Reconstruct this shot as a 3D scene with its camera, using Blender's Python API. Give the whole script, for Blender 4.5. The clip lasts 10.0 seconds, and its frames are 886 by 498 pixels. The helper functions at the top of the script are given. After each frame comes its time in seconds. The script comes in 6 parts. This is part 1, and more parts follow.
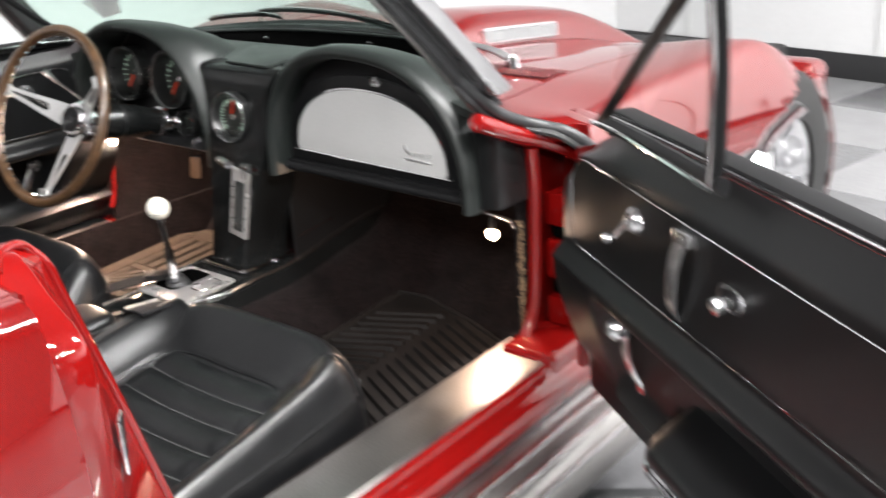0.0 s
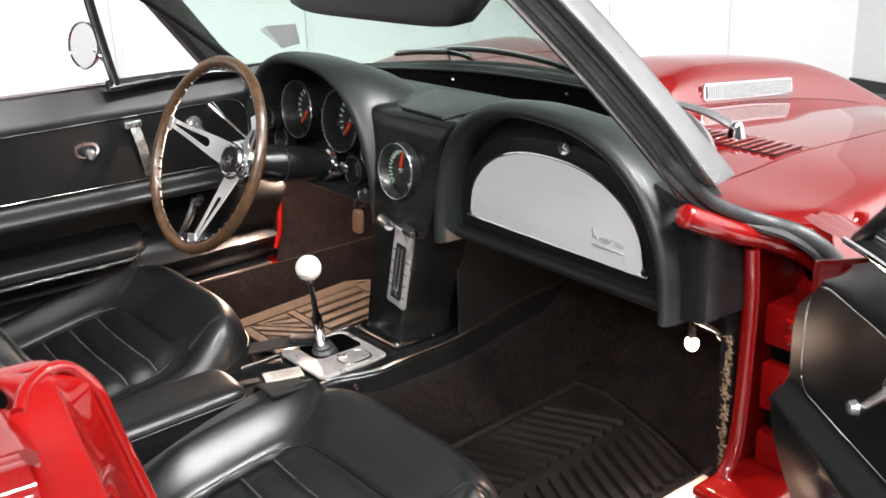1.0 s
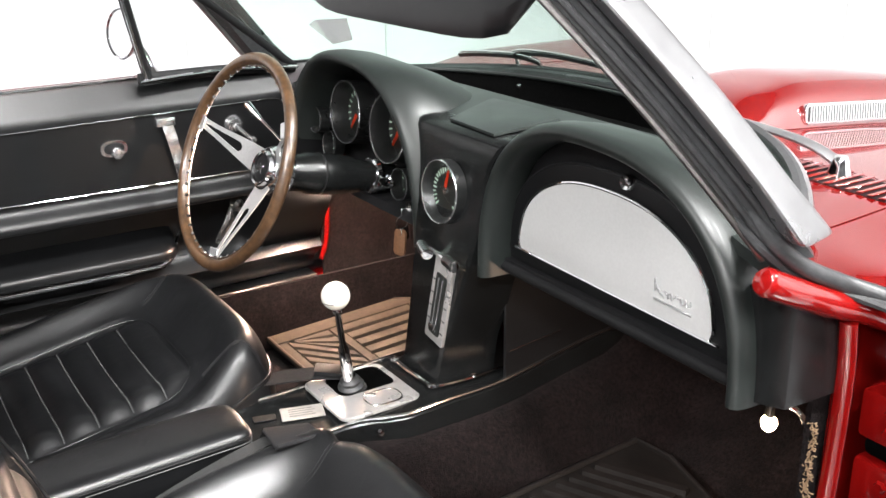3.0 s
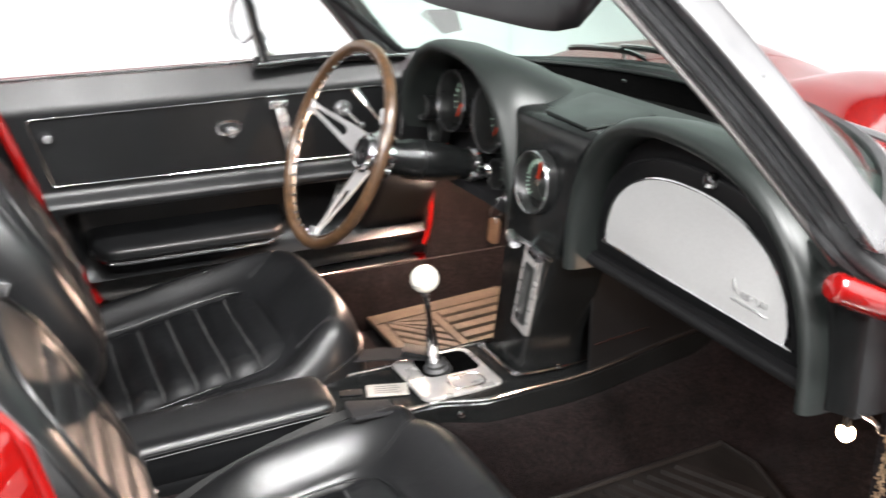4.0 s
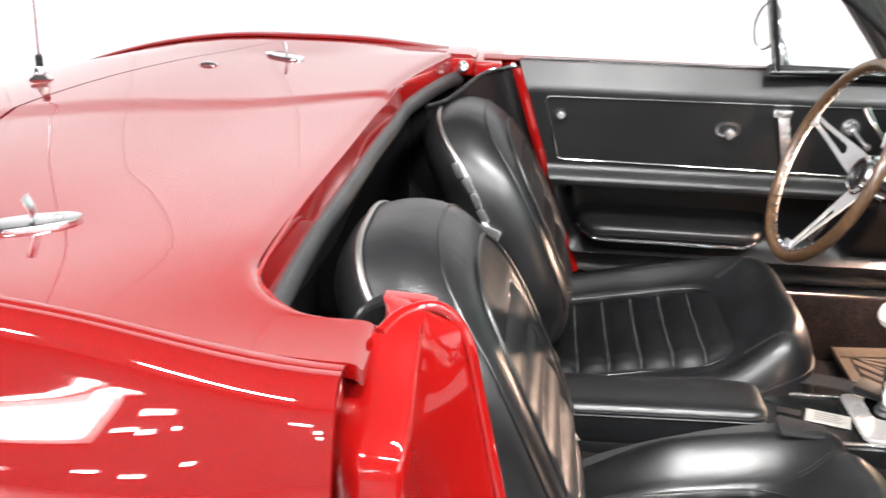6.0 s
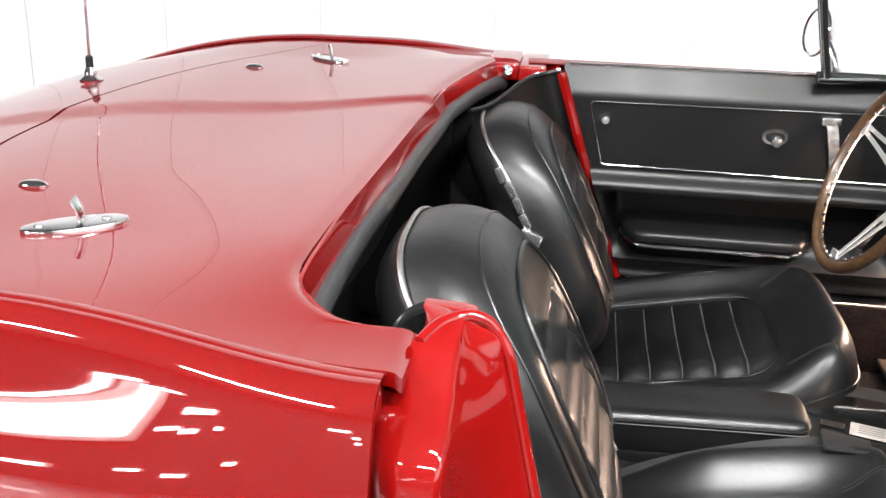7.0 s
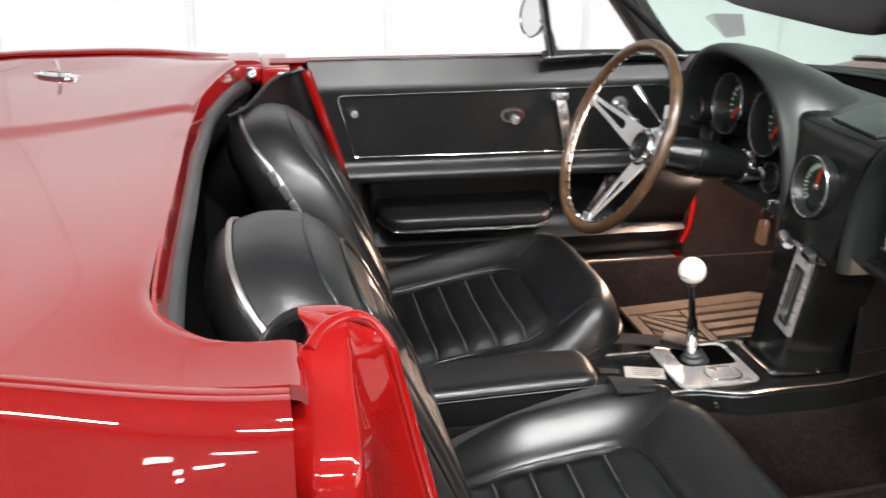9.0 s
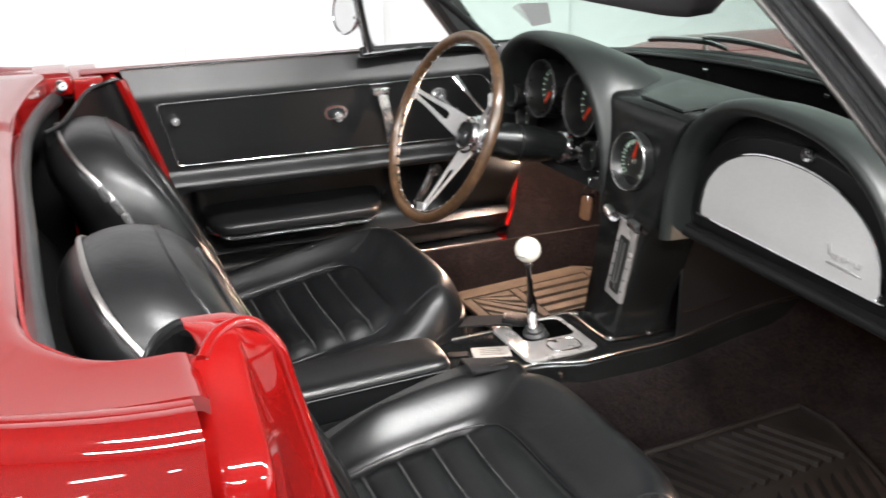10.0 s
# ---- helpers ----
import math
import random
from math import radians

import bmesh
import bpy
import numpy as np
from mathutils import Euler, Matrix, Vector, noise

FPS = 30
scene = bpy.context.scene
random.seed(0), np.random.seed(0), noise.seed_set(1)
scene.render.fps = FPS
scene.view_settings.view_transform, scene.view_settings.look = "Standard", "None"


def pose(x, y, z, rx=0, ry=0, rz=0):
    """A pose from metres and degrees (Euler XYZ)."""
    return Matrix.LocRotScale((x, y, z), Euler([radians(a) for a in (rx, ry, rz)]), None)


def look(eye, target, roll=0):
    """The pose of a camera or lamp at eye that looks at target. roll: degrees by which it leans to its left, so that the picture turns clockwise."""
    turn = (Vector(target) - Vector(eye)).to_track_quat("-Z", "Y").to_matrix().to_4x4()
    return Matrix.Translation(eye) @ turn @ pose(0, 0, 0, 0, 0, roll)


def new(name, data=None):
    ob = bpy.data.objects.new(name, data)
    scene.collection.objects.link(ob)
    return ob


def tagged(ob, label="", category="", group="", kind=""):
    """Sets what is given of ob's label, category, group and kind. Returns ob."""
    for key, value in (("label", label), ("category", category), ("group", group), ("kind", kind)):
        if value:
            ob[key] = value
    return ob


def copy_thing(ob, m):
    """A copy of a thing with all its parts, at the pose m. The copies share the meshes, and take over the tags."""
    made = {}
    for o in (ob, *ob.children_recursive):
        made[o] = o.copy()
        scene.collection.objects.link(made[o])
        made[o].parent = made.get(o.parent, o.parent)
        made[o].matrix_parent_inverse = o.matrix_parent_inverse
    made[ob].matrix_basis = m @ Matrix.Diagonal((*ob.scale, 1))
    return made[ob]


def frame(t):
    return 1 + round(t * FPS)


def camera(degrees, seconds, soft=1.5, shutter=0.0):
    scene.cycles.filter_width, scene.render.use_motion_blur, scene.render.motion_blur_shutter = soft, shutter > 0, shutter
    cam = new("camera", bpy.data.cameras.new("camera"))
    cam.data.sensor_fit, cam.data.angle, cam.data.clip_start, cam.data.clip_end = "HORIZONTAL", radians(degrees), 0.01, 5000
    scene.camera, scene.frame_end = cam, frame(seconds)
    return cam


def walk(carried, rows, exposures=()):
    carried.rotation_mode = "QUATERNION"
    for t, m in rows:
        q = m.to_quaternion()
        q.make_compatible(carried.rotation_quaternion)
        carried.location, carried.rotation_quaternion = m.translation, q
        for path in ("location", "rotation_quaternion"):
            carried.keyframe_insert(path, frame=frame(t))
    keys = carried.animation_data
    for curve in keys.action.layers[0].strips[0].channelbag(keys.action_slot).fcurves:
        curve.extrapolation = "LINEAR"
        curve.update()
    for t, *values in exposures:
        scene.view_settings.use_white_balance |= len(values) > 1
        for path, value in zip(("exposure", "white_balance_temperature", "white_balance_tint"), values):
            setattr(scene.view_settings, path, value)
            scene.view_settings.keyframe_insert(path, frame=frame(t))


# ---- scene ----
cam = camera(48.0, 10.0, shutter=0.5)
EXPOSURE = ((0, 0.62), (1, 0.66), (2, 0.90), (3.5, 0.98), (4.5, 1.02), (5, 1.16), (6, 1.06), (7.5, 0.60), (8.5, 0.50), (10, 0.64))
PATH = [
    (0, (1.764, -1.162, 1.233), (0.563, 0.266, 0.512), -3.5),
    (0.5, (1.627, -1.004, 1.236), (0.225, 0.245, 0.547), -2.5),
    (1, (1.545, -0.886, 1.23), (0.061, 0.281, 0.57), -2.1),
    (1.5, (1.476, -0.799, 1.229), (-0.059, 0.302, 0.575), -1.8),
    (2, (1.417, -0.734, 1.224), (-0.148, 0.322, 0.565), -1.3),
    (2.2, (1.399, -0.716, 1.225), (-0.175, 0.322, 0.559), -1.0),
    (3.5, (1.399, -0.646, 1.223), (-0.209, 0.32, 0.531), -0.8),
    (4, (1.461, -0.624, 1.226), (-0.245, 0.158, 0.536), -0.4),
    (4.5, (1.526, -0.607, 1.225), (-0.291, -0.126, 0.54), 0.3),
    (5, (1.551, -0.598, 1.224), (-0.316, -0.377, 0.54), 1.1),
    (5.5, (1.555, -0.596, 1.22), (-0.325, -0.578, 0.537), 1.4),
    (6, (1.553, -0.597, 1.225), (-0.317, -0.758, 0.535), 1.8),
    (6.2, (1.539, -0.594, 1.244), (-0.322, -0.801, 0.542), 1.4),
    (7.3, (1.553, -0.602, 1.228), (-0.308, -0.848, 0.537), 1.9),
    (7.5, (1.552, -0.612, 1.227), (-0.313, -0.83, 0.538), 1.9),
    (8, (1.558, -0.642, 1.228), (-0.32, -0.71, 0.541), 1.6),
    (8.5, (1.554, -0.693, 1.228), (-0.319, -0.538, 0.544), 1.0),
    (9, (1.552, -0.752, 1.23), (-0.293, -0.392, 0.545), 0.5),
    (9.5, (1.546, -0.8, 1.23), (-0.246, -0.239, 0.544), -0.1),
    (10, (1.554, -0.823, 1.234), (-0.175, -0.093, 0.543), -0.6),
]
walk(cam, [(t, look(e, g, r)) for t, e, g, r in PATH], EXPOSURE)

# ---------------------------------------------------------------- light
world = bpy.data.worlds.new("world")
scene.world = world
world.use_nodes = True
world.node_tree.nodes["Background"].inputs[0].default_value = (0.9, 0.95, 1.0, 1)
world.node_tree.nodes["Background"].inputs[1].default_value = 0.05
ROOM = pose(0, 0, 0, 0, 0, -11)          # the showroom stands askew to the car
TUBE_POWER = 20.0
BULB_POWER = (2.1, 60.0)                # beside the open door, and in the driver footwell
# fluorescent fittings under the showroom ceiling: x, y and lamp power
FITTINGS = [(2.3, 2.6, 220.0), (2.3, 0.3, 190.0), (2.3, -4.5, 230.0), (5.2, 2.6, 170.0), (5.2, 0.3, 170.0), (5.2, -2.0, 240.0), (5.2, -4.3, 200.0)]
for fx, fy, power in FITTINGS:
    glow = bpy.data.lights.new("tube_light", "AREA")
    glow.shape, glow.size, glow.size_y = "RECTANGLE", 1.35, 0.10
    glow.energy, glow.color = power, (1.0, 0.99, 0.985)
    spot = new("tube_light", glow)
    spot.matrix_basis = ROOM @ pose(fx, fy, 4.10, 0, 0, 90)


# ---------------------------------------------------------------- materials
def material(name, color, rough=0.5, metal=0.0, coat=0.0, coat_rough=0.03, grain=0.0, grain_scale=200.0, bump=0.0, bump_scale=300.0,
             stain=0.0, stain_scale=6.0, emit=0.0, rough_var=0.0, bump_dist=0.001, spec=0.5, sheen=0.0, coat_ior=1.66, crease=0.0, crease_scale=22.0):
    m = bpy.data.materials.new(name)
    m.use_nodes = True
    nt = m.node_tree
    b = nt.nodes["Principled BSDF"]
    b.inputs["Base Color"].default_value = (*color, 1)
    b.inputs["Roughness"].default_value = rough
    b.inputs["Metallic"].default_value = metal
    b.inputs["Coat Weight"].default_value = coat
    b.inputs["Coat IOR"].default_value = coat_ior
    b.inputs["Coat Roughness"].default_value = coat_rough
    b.inputs["Specular IOR Level"].default_value = spec
    b.inputs["Sheen Weight"].default_value = sheen
    if emit:
        b.inputs["Emission Color"].default_value = (*color, 1)
        b.inputs["Emission Strength"].default_value = emit
    geo = nt.nodes.new("ShaderNodeNewGeometry")
    if grain or stain:
        mix_from = nt.nodes.new("ShaderNodeRGB")
        mix_from.outputs[0].default_value = (*color, 1)
        last = mix_from.outputs[0]
        for amount, scale, detail in ((grain, grain_scale, 2.0), (stain, stain_scale, 6.0)):
            if not amount:
                continue
            n = nt.nodes.new("ShaderNodeTexNoise")
            n.inputs["Scale"].default_value = scale
            n.inputs["Detail"].default_value = detail
            nt.links.new(geo.outputs["Position"], n.inputs["Vector"])
            r = nt.nodes.new("ShaderNodeMapRange")
            r.inputs["From Min"].default_value, r.inputs["From Max"].default_value = 0.3, 0.7
            r.inputs["To Min"].default_value, r.inputs["To Max"].default_value = 1 - amount, 1 + amount
            nt.links.new(n.outputs["Fac"], r.inputs["Value"])
            mul = nt.nodes.new("ShaderNodeMix")
            mul.data_type, mul.blend_type = "RGBA", "MULTIPLY"
            mul.inputs["Factor"].default_value = 1
            nt.links.new(last, mul.inputs["A"])
            nt.links.new(r.outputs["Result"], mul.inputs["B"])
            last = mul.outputs["Result"]
        nt.links.new(last, b.inputs["Base Color"])
    if rough_var:
        n = nt.nodes.new("ShaderNodeTexNoise")
        n.inputs["Scale"].default_value, n.inputs["Detail"].default_value = 9.0, 5.0
        nt.links.new(geo.outputs["Position"], n.inputs["Vector"])
        r = nt.nodes.new("ShaderNodeMapRange")
        r.inputs["From Min"].default_value, r.inputs["From Max"].default_value = 0.3, 0.7
        r.inputs["To Min"].default_value, r.inputs["To Max"].default_value = max(rough - rough_var, 0.02), rough + rough_var
        nt.links.new(n.outputs["Fac"], r.inputs["Value"])
        nt.links.new(r.outputs["Result"], b.inputs["Roughness"])
    if bump:
        n = nt.nodes.new("ShaderNodeTexNoise")
        n.inputs["Scale"].default_value, n.inputs["Detail"].default_value = bump_scale, 3.0
        nt.links.new(geo.outputs["Position"], n.inputs["Vector"])
        bp = nt.nodes.new("ShaderNodeBump")
        bp.inputs["Strength"].default_value, bp.inputs["Distance"].default_value = bump, bump_dist
        nt.links.new(n.outputs["Fac"], bp.inputs["Height"])
        nt.links.new(bp.outputs["Normal"], b.inputs["Normal"])
        if crease:
            # long soft wrinkles under the fine grain
            w = nt.nodes.new("ShaderNodeTexNoise")
            w.inputs["Scale"].default_value, w.inputs["Detail"].default_value, w.inputs["Distortion"].default_value = crease_scale, 3.0, 1.2
            nt.links.new(geo.outputs["Position"], w.inputs["Vector"])
            wb = nt.nodes.new("ShaderNodeBump")
            wb.inputs["Strength"].default_value, wb.inputs["Distance"].default_value = crease, 0.004
            nt.links.new(w.outputs["Fac"], wb.inputs["Height"])
            nt.links.new(wb.outputs["Normal"], bp.inputs["Normal"])
            nt.links.new(bp.outputs["Normal"], b.inputs["Coat Normal"])
    return m


def glass_material(name, tint, gloss):
    m = bpy.data.materials.new(name)
    m.use_nodes = True
    nt = m.node_tree
    nt.nodes.remove(nt.nodes["Principled BSDF"])
    out = nt.nodes["Material Output"]
    clear = nt.nodes.new("ShaderNodeBsdfTransparent")
    clear.inputs[0].default_value = (*tint, 1)
    shine = nt.nodes.new("ShaderNodeBsdfGlossy")
    shine.inputs["Roughness"].default_value = 0.02
    fres = nt.nodes.new("ShaderNodeLayerWeight")
    fres.inputs["Blend"].default_value = gloss
    mix = nt.nodes.new("ShaderNodeMixShader")
    power = nt.nodes.new("ShaderNodeMath")
    power.operation = "POWER"
    power.inputs[1].default_value = 3.0
    gain = nt.nodes.new("ShaderNodeMath")
    gain.operation = "MULTIPLY_ADD"
    gain.inputs[1].default_value, gain.inputs[2].default_value = 0.6, 0.03
    nt.links.new(fres.outputs["Facing"], power.inputs[0])
    nt.links.new(power.outputs[0], gain.inputs[0])
    nt.links.new(gain.outputs[0], mix.inputs[0])
    nt.links.new(clear.outputs[0], mix.inputs[1])
    nt.links.new(shine.outputs[0], mix.inputs[2])
    nt.links.new(mix.outputs[0], out.inputs["Surface"])
    return m


RED = material("red_paint", (0.132, 0.0014, 0.0012), 0.5, coat=1.0, coat_rough=0.02, grain=0.04, grain_scale=900, stain=0.03, spec=0.02, coat_ior=2.4)
RED_JAMB = material("red_jamb_paint", (0.165, 0.0026, 0.0023), 0.45, coat=1.0, coat_rough=0.02, grain=0.06, grain_scale=500, stain=0.06, bump=0.03, bump_scale=90, spec=0.02, coat_ior=1.8)
VINYL = material("black_vinyl", (0.0058, 0.0060, 0.0064), 0.34, grain=0.25, grain_scale=700, stain=0.15, bump=0.10, bump_scale=900, rough_var=0.04, spec=0.30)
LEATHER = material("black_leather", (0.0042, 0.0044, 0.0049), 0.44, coat=0.36, coat_rough=0.28, grain=0.25, grain_scale=500, stain=0.2, stain_scale=9, bump=0.20, bump_scale=420, rough_var=0.08, spec=0.25, crease=0.22, crease_scale=18.0)
PAD = material("dash_pad_vinyl", (0.0108, 0.0136, 0.0126), 0.42, grain=0.2, grain_scale=900, stain=0.1, bump=0.03, bump_scale=1100, rough_var=0.05, spec=0.55)
MATTE = material("matt_black_plastic", (0.006, 0.006, 0.0066), 0.55, grain=0.2, bump=0.1, stain=0.15, spec=0.25)
RUBBER = material("black_rubber", (0.03, 0.031, 0.032), 0.42, grain=0.25, grain_scale=150, stain=0.25, stain_scale=14, bump=0.15, bump_scale=160)
CARPET = material("dark_brown_carpet", (0.0068, 0.0042, 0.0042), 0.95, grain=0.75, grain_scale=150, stain=0.45, stain_scale=22, bump=1.0, bump_scale=420, bump_dist=0.004, spec=0.1, sheen=0.02)
MAT_TAN = material("worn_tan_rubber", (0.050, 0.037, 0.026), 0.6, grain=0.2, grain_scale=90, stain=0.35, stain_scale=16, bump=0.25, bump_scale=200)
MAT_DARK = material("dark_ribbed_rubber", (0.0095, 0.0078, 0.0072), 0.55, grain=0.2, grain_scale=90, stain=0.3, stain_scale=16, bump=0.2, bump_scale=200, spec=0.35)
CHROME = material("chrome", (0.80, 0.80, 0.81), 0.07, 1.0, rough_var=0.03, bump=0.02, bump_scale=60)
STEEL = material("polished_stainless", (0.72, 0.72, 0.72), 0.2, 1.0, rough_var=0.06, grain=0.05)
SPOKE = material("satin_spoke_metal", (0.74, 0.74, 0.74), 0.40, 0.88, rough_var=0.05, grain=0.05)
SOFT_CHROME = material("worn_chrome", (0.82, 0.82, 0.83), 0.20, 0.95, rough_var=0.06)
POST = material("dull_post_metal", (0.27, 0.27, 0.275), 0.30, 0.85, rough_var=0.10, stain=0.15, stain_scale=12)
ALUMINIUM = material("brushed_aluminium", (0.42, 0.405, 0.39), 0.36, 1.0, rough_var=0.08, grain=0.1, grain_scale=260, stain=0.08)
BRIGHT = material("bright_anodised_trim", (0.52, 0.52, 0.53), 0.34, 0.9, rough_var=0.04)
# near-black without shine: the shade inside openings, put into the colour
HOLE_SHADE = material("opening_shade_black", (0.002, 0.002, 0.002), 0.95, spec=0.0)
TROUGH = material("dull_black_felt", (0.004, 0.004, 0.004), 0.9, spec=0.08, grain=0.3)
GLOSS = material("satin_black_enamel", (0.006, 0.0065, 0.0065), 0.27, stain=0.1, spec=0.4)
SHELL = material("moulded_black_shell", (0.0065, 0.0067, 0.0072), 0.3, grain=0.2, grain_scale=600, stain=0.2, stain_scale=12, bump=0.05, bump_scale=500)
FASCIA = material("glossy_black_fascia", (0.0070, 0.0074, 0.0075), 0.22, spec=0.34, grain=0.2, stain=0.15, stain_scale=14, bump=0.05, bump_scale=500)
PLATE = material("satin_shift_plate", (0.58, 0.56, 0.55), 0.27, 0.65, rough_var=0.06, stain=0.10, stain_scale=30)
CUP = material("smoked_gauge_cup", (0.011, 0.0115, 0.0115), 0.30, rough_var=0.05)
# frayed fibre, its tan lightened to carry the bulb's warm light
LIT_JUTE = material("lamplit_jute_fray", (0.20, 0.13, 0.075), 0.9, grain=0.3, grain_scale=300)
SATIN = material("silver_satin_panel", (0.50, 0.50, 0.495), 0.42, 0.1, rough_var=0.05, stain=0.03, grain=0.03)
WOOD = material("varnished_teak", (0.066, 0.034, 0.0155), 0.35, coat=0.4, coat_rough=0.16, grain=0.35, grain_scale=90, stain=0.25, stain_scale=22)
IVORY = material("ivory_knob", (0.80, 0.77, 0.68), 0.15, coat=0.5, stain=0.03)
DIAL = material("black_dial", (0.012, 0.014, 0.013), 0.35, stain=0.1)
NEEDLE = material("orange_red_needle", (0.75, 0.05, 0.01), 0.4, stain=0.04)
MARK = material("pale_green_marks", (0.45, 0.62, 0.5), 0.5)
LABEL = material("white_label", (0.68, 0.68, 0.66), 0.5, stain=0.05)
NOTICE = material("worn_grey_notice", (0.30, 0.28, 0.26), 0.4, stain=0.2, stain_scale=40)
INK = material("grey_print", (0.12, 0.12, 0.12), 0.6)
TAN = material("tan_leather_fob", (0.12, 0.055, 0.025), 0.6, grain=0.2, stain=0.2)
BULB = material("glowing_bulb", (1.0, 0.66, 0.36), 0.4, emit=60.0)
TUBE = material("fluorescent_tube", (0.98, 1.0, 0.97), 0.4, emit=TUBE_POWER)
PANEL_LIGHT = material("bright_window", (0.96, 0.98, 1.0), 0.4, emit=10.0)
LAMP_GLASS = material("bright_lamp_glass", (0.98, 0.98, 1.0), 0.4, emit=14.0)
WALL = material("white_wall_paint", (0.60, 0.60, 0.605), 0.85, grain=0.02, grain_scale=40, stain=0.03, stain_scale=0.8, bump=0.08, bump_scale=60)
# unseen east and south walls: dimness put into the colour, for dark reflections
WALL_DARKENED = material("dimmed_wall_grey", (0.05, 0.05, 0.052), 0.85, grain=0.05, stain=0.12, stain_scale=1.5)
CEILING = material("dark_ceiling", (0.16, 0.16, 0.16), 0.9, stain=0.1, stain_scale=1.2)
SEAM = material("grey_joint", (0.57, 0.57, 0.57), 0.8, stain=0.05)
BASEBOARD = material("black_baseboard", (0.012, 0.012, 0.013), 0.5, stain=0.1)
TILE_LIGHT = material("pale_grey_floor_tile", (0.21, 0.21, 0.215), 0.25, coat=0.3, grain=0.06, grain_scale=60, stain=0.08, stain_scale=3)
TILE_DARK = material("dark_grey_floor_tile", (0.12, 0.12, 0.125), 0.25, coat=0.3, grain=0.08, grain_scale=60, stain=0.1, stain_scale=3)
FLOOR_DARK = material("dark_aisle_floor", (0.045, 0.045, 0.047), 0.4, coat=0.2, grain=0.1, grain_scale=60, stain=0.2, stain_scale=2)
GROUT = material("tile_joint", (0.12, 0.12, 0.12), 0.8)
STITCH = material("grey_thread", (0.07, 0.07, 0.07), 0.6)
WEBBING = material("black_webbing", (0.012, 0.012, 0.013), 0.85, grain=0.4, grain_scale=600, bump=0.4, bump_scale=700, spec=0.2)
STRAP = material("grey_webbing", (0.026, 0.026, 0.026), 0.8, grain=0.4, grain_scale=600, bump=0.4, bump_scale=700)
WINDSHIELD = glass_material("tinted_windshield_glass", (0.86, 0.955, 0.915), 0.35)
STICKER_FILM = glass_material("translucent_sticker_film", (0.74, 0.68, 0.70), 0.3)
PANE = glass_material("clear_side_glass", (0.97, 0.98, 0.975), 0.3)
LENS = glass_material("gauge_lens", (0.97, 0.98, 0.97), 0.3)
MIRROR = material("mirror_glass", (0.85, 0.86, 0.86), 0.02, 1.0)
TYRE = material("tyre_rubber", (0.02, 0.02, 0.02), 0.8, grain=0.2, bump=0.2)


# ---------------------------------------------------------------- mesh tools
def part(name, bm, mat, parent, label="", sharp=38, smooth=True):
    bmesh.ops.recalc_face_normals(bm, faces=bm.faces)
    me = bpy.data.meshes.new(name)
    bm.to_mesh(me)
    bm.free()
    me.materials.append(mat)
    if smooth:
        me.polygons.foreach_set("use_smooth", [True] * len(me.polygons))
        me.set_sharp_from_angle(angle=radians(sharp))
    ob = new(name, me)
    ob.parent = parent
    if label:
        tagged(ob, label)
    return ob


def thing(name, label, category, group="", kind="", at=(0, 0, 0)):
    ob = new(name)
    ob.location = at
    ob.empty_display_size = 0.1
    return tagged(ob, label, category, group, kind)


def spline(pts, steps=8, closed=False):
    """A smooth line through the points."""
    p = [Vector(q) for q in pts]
    n = len(p)
    out = []
    for i in range(n if closed else n - 1):
        a = p[(i - 1) % n] if closed or i else p[0]
        b, c = p[i], p[(i + 1) % n]
        d = p[(i + 2) % n] if closed or i + 2 < n else p[-1]
        for k in range(steps):
            t = k / steps
            out.append(0.5 * ((2 * b) + (c - a) * t + (2 * a - 5 * b + 4 * c - d) * t * t + (3 * b - a - 3 * c + d) * t ** 3))
    if not closed:
        out.append(p[-1])
    return out


def sweep(bm, line, section, closed=False, up=(0, 0, 1), cap=True, scale=None):
    """Carries a closed section (side, up) along a line."""
    line = [Vector(q) for q in line]
    n, rings = len(line), []
    upv = Vector(up)
    for i, q in enumerate(line):
        ahead = (line[(i + 1) % n] if closed or i + 1 < n else q) - (line[i - 1] if closed or i else q)
        ahead.normalize()
        side = ahead.cross(upv)
        side = side.normalized() if side.length > 1e-4 else Vector((1, 0, 0))
        top = side.cross(ahead)
        s = scale(i / max(n - 1, 1)) if scale else 1.0
        rings.append([bm.verts.new(q + side * a * s + top * b * s) for a, b in section])
    m = len(section)
    for i in range(n if closed else n - 1):
        r, s = rings[i], rings[(i + 1) % n]
        for k in range(m):
            bm.faces.new((r[k], r[(k + 1) % m], s[(k + 1) % m], s[k]))
    if cap and not closed:
        bm.faces.new(rings[0][::-1])
        bm.faces.new(rings[-1])
    return bm


def circle(r, n=10, sx=1.0, sy=1.0):
    return [(r * sx * math.cos(math.tau * k / n), r * sy * math.sin(math.tau * k / n)) for k in range(n)]


def tube(pts, r, n=10, closed=False, steps=6, up=(0, 0, 1), flat=1.0, scale=None):
    return sweep(bmesh.new(), spline(pts, steps, closed) if steps > 1 else pts, circle(r, n, 1.0, flat), closed, up, scale=scale)


def box(x0, x1, y0, y1, z0, z1, bevel=0.004, segments=2):
    bm = bmesh.new()
    bmesh.ops.create_cube(bm, size=1.0)
    bmesh.ops.scale(bm, vec=(x1 - x0, y1 - y0, z1 - z0), verts=bm.verts)
    bmesh.ops.translate(bm, vec=((x0 + x1) / 2, (y0 + y1) / 2, (z0 + z1) / 2), verts=bm.verts)
    if bevel:
        bmesh.ops.bevel(bm, geom=bm.edges[:], offset=bevel, segments=segments, profile=0.6, affect="EDGES")
    return bm


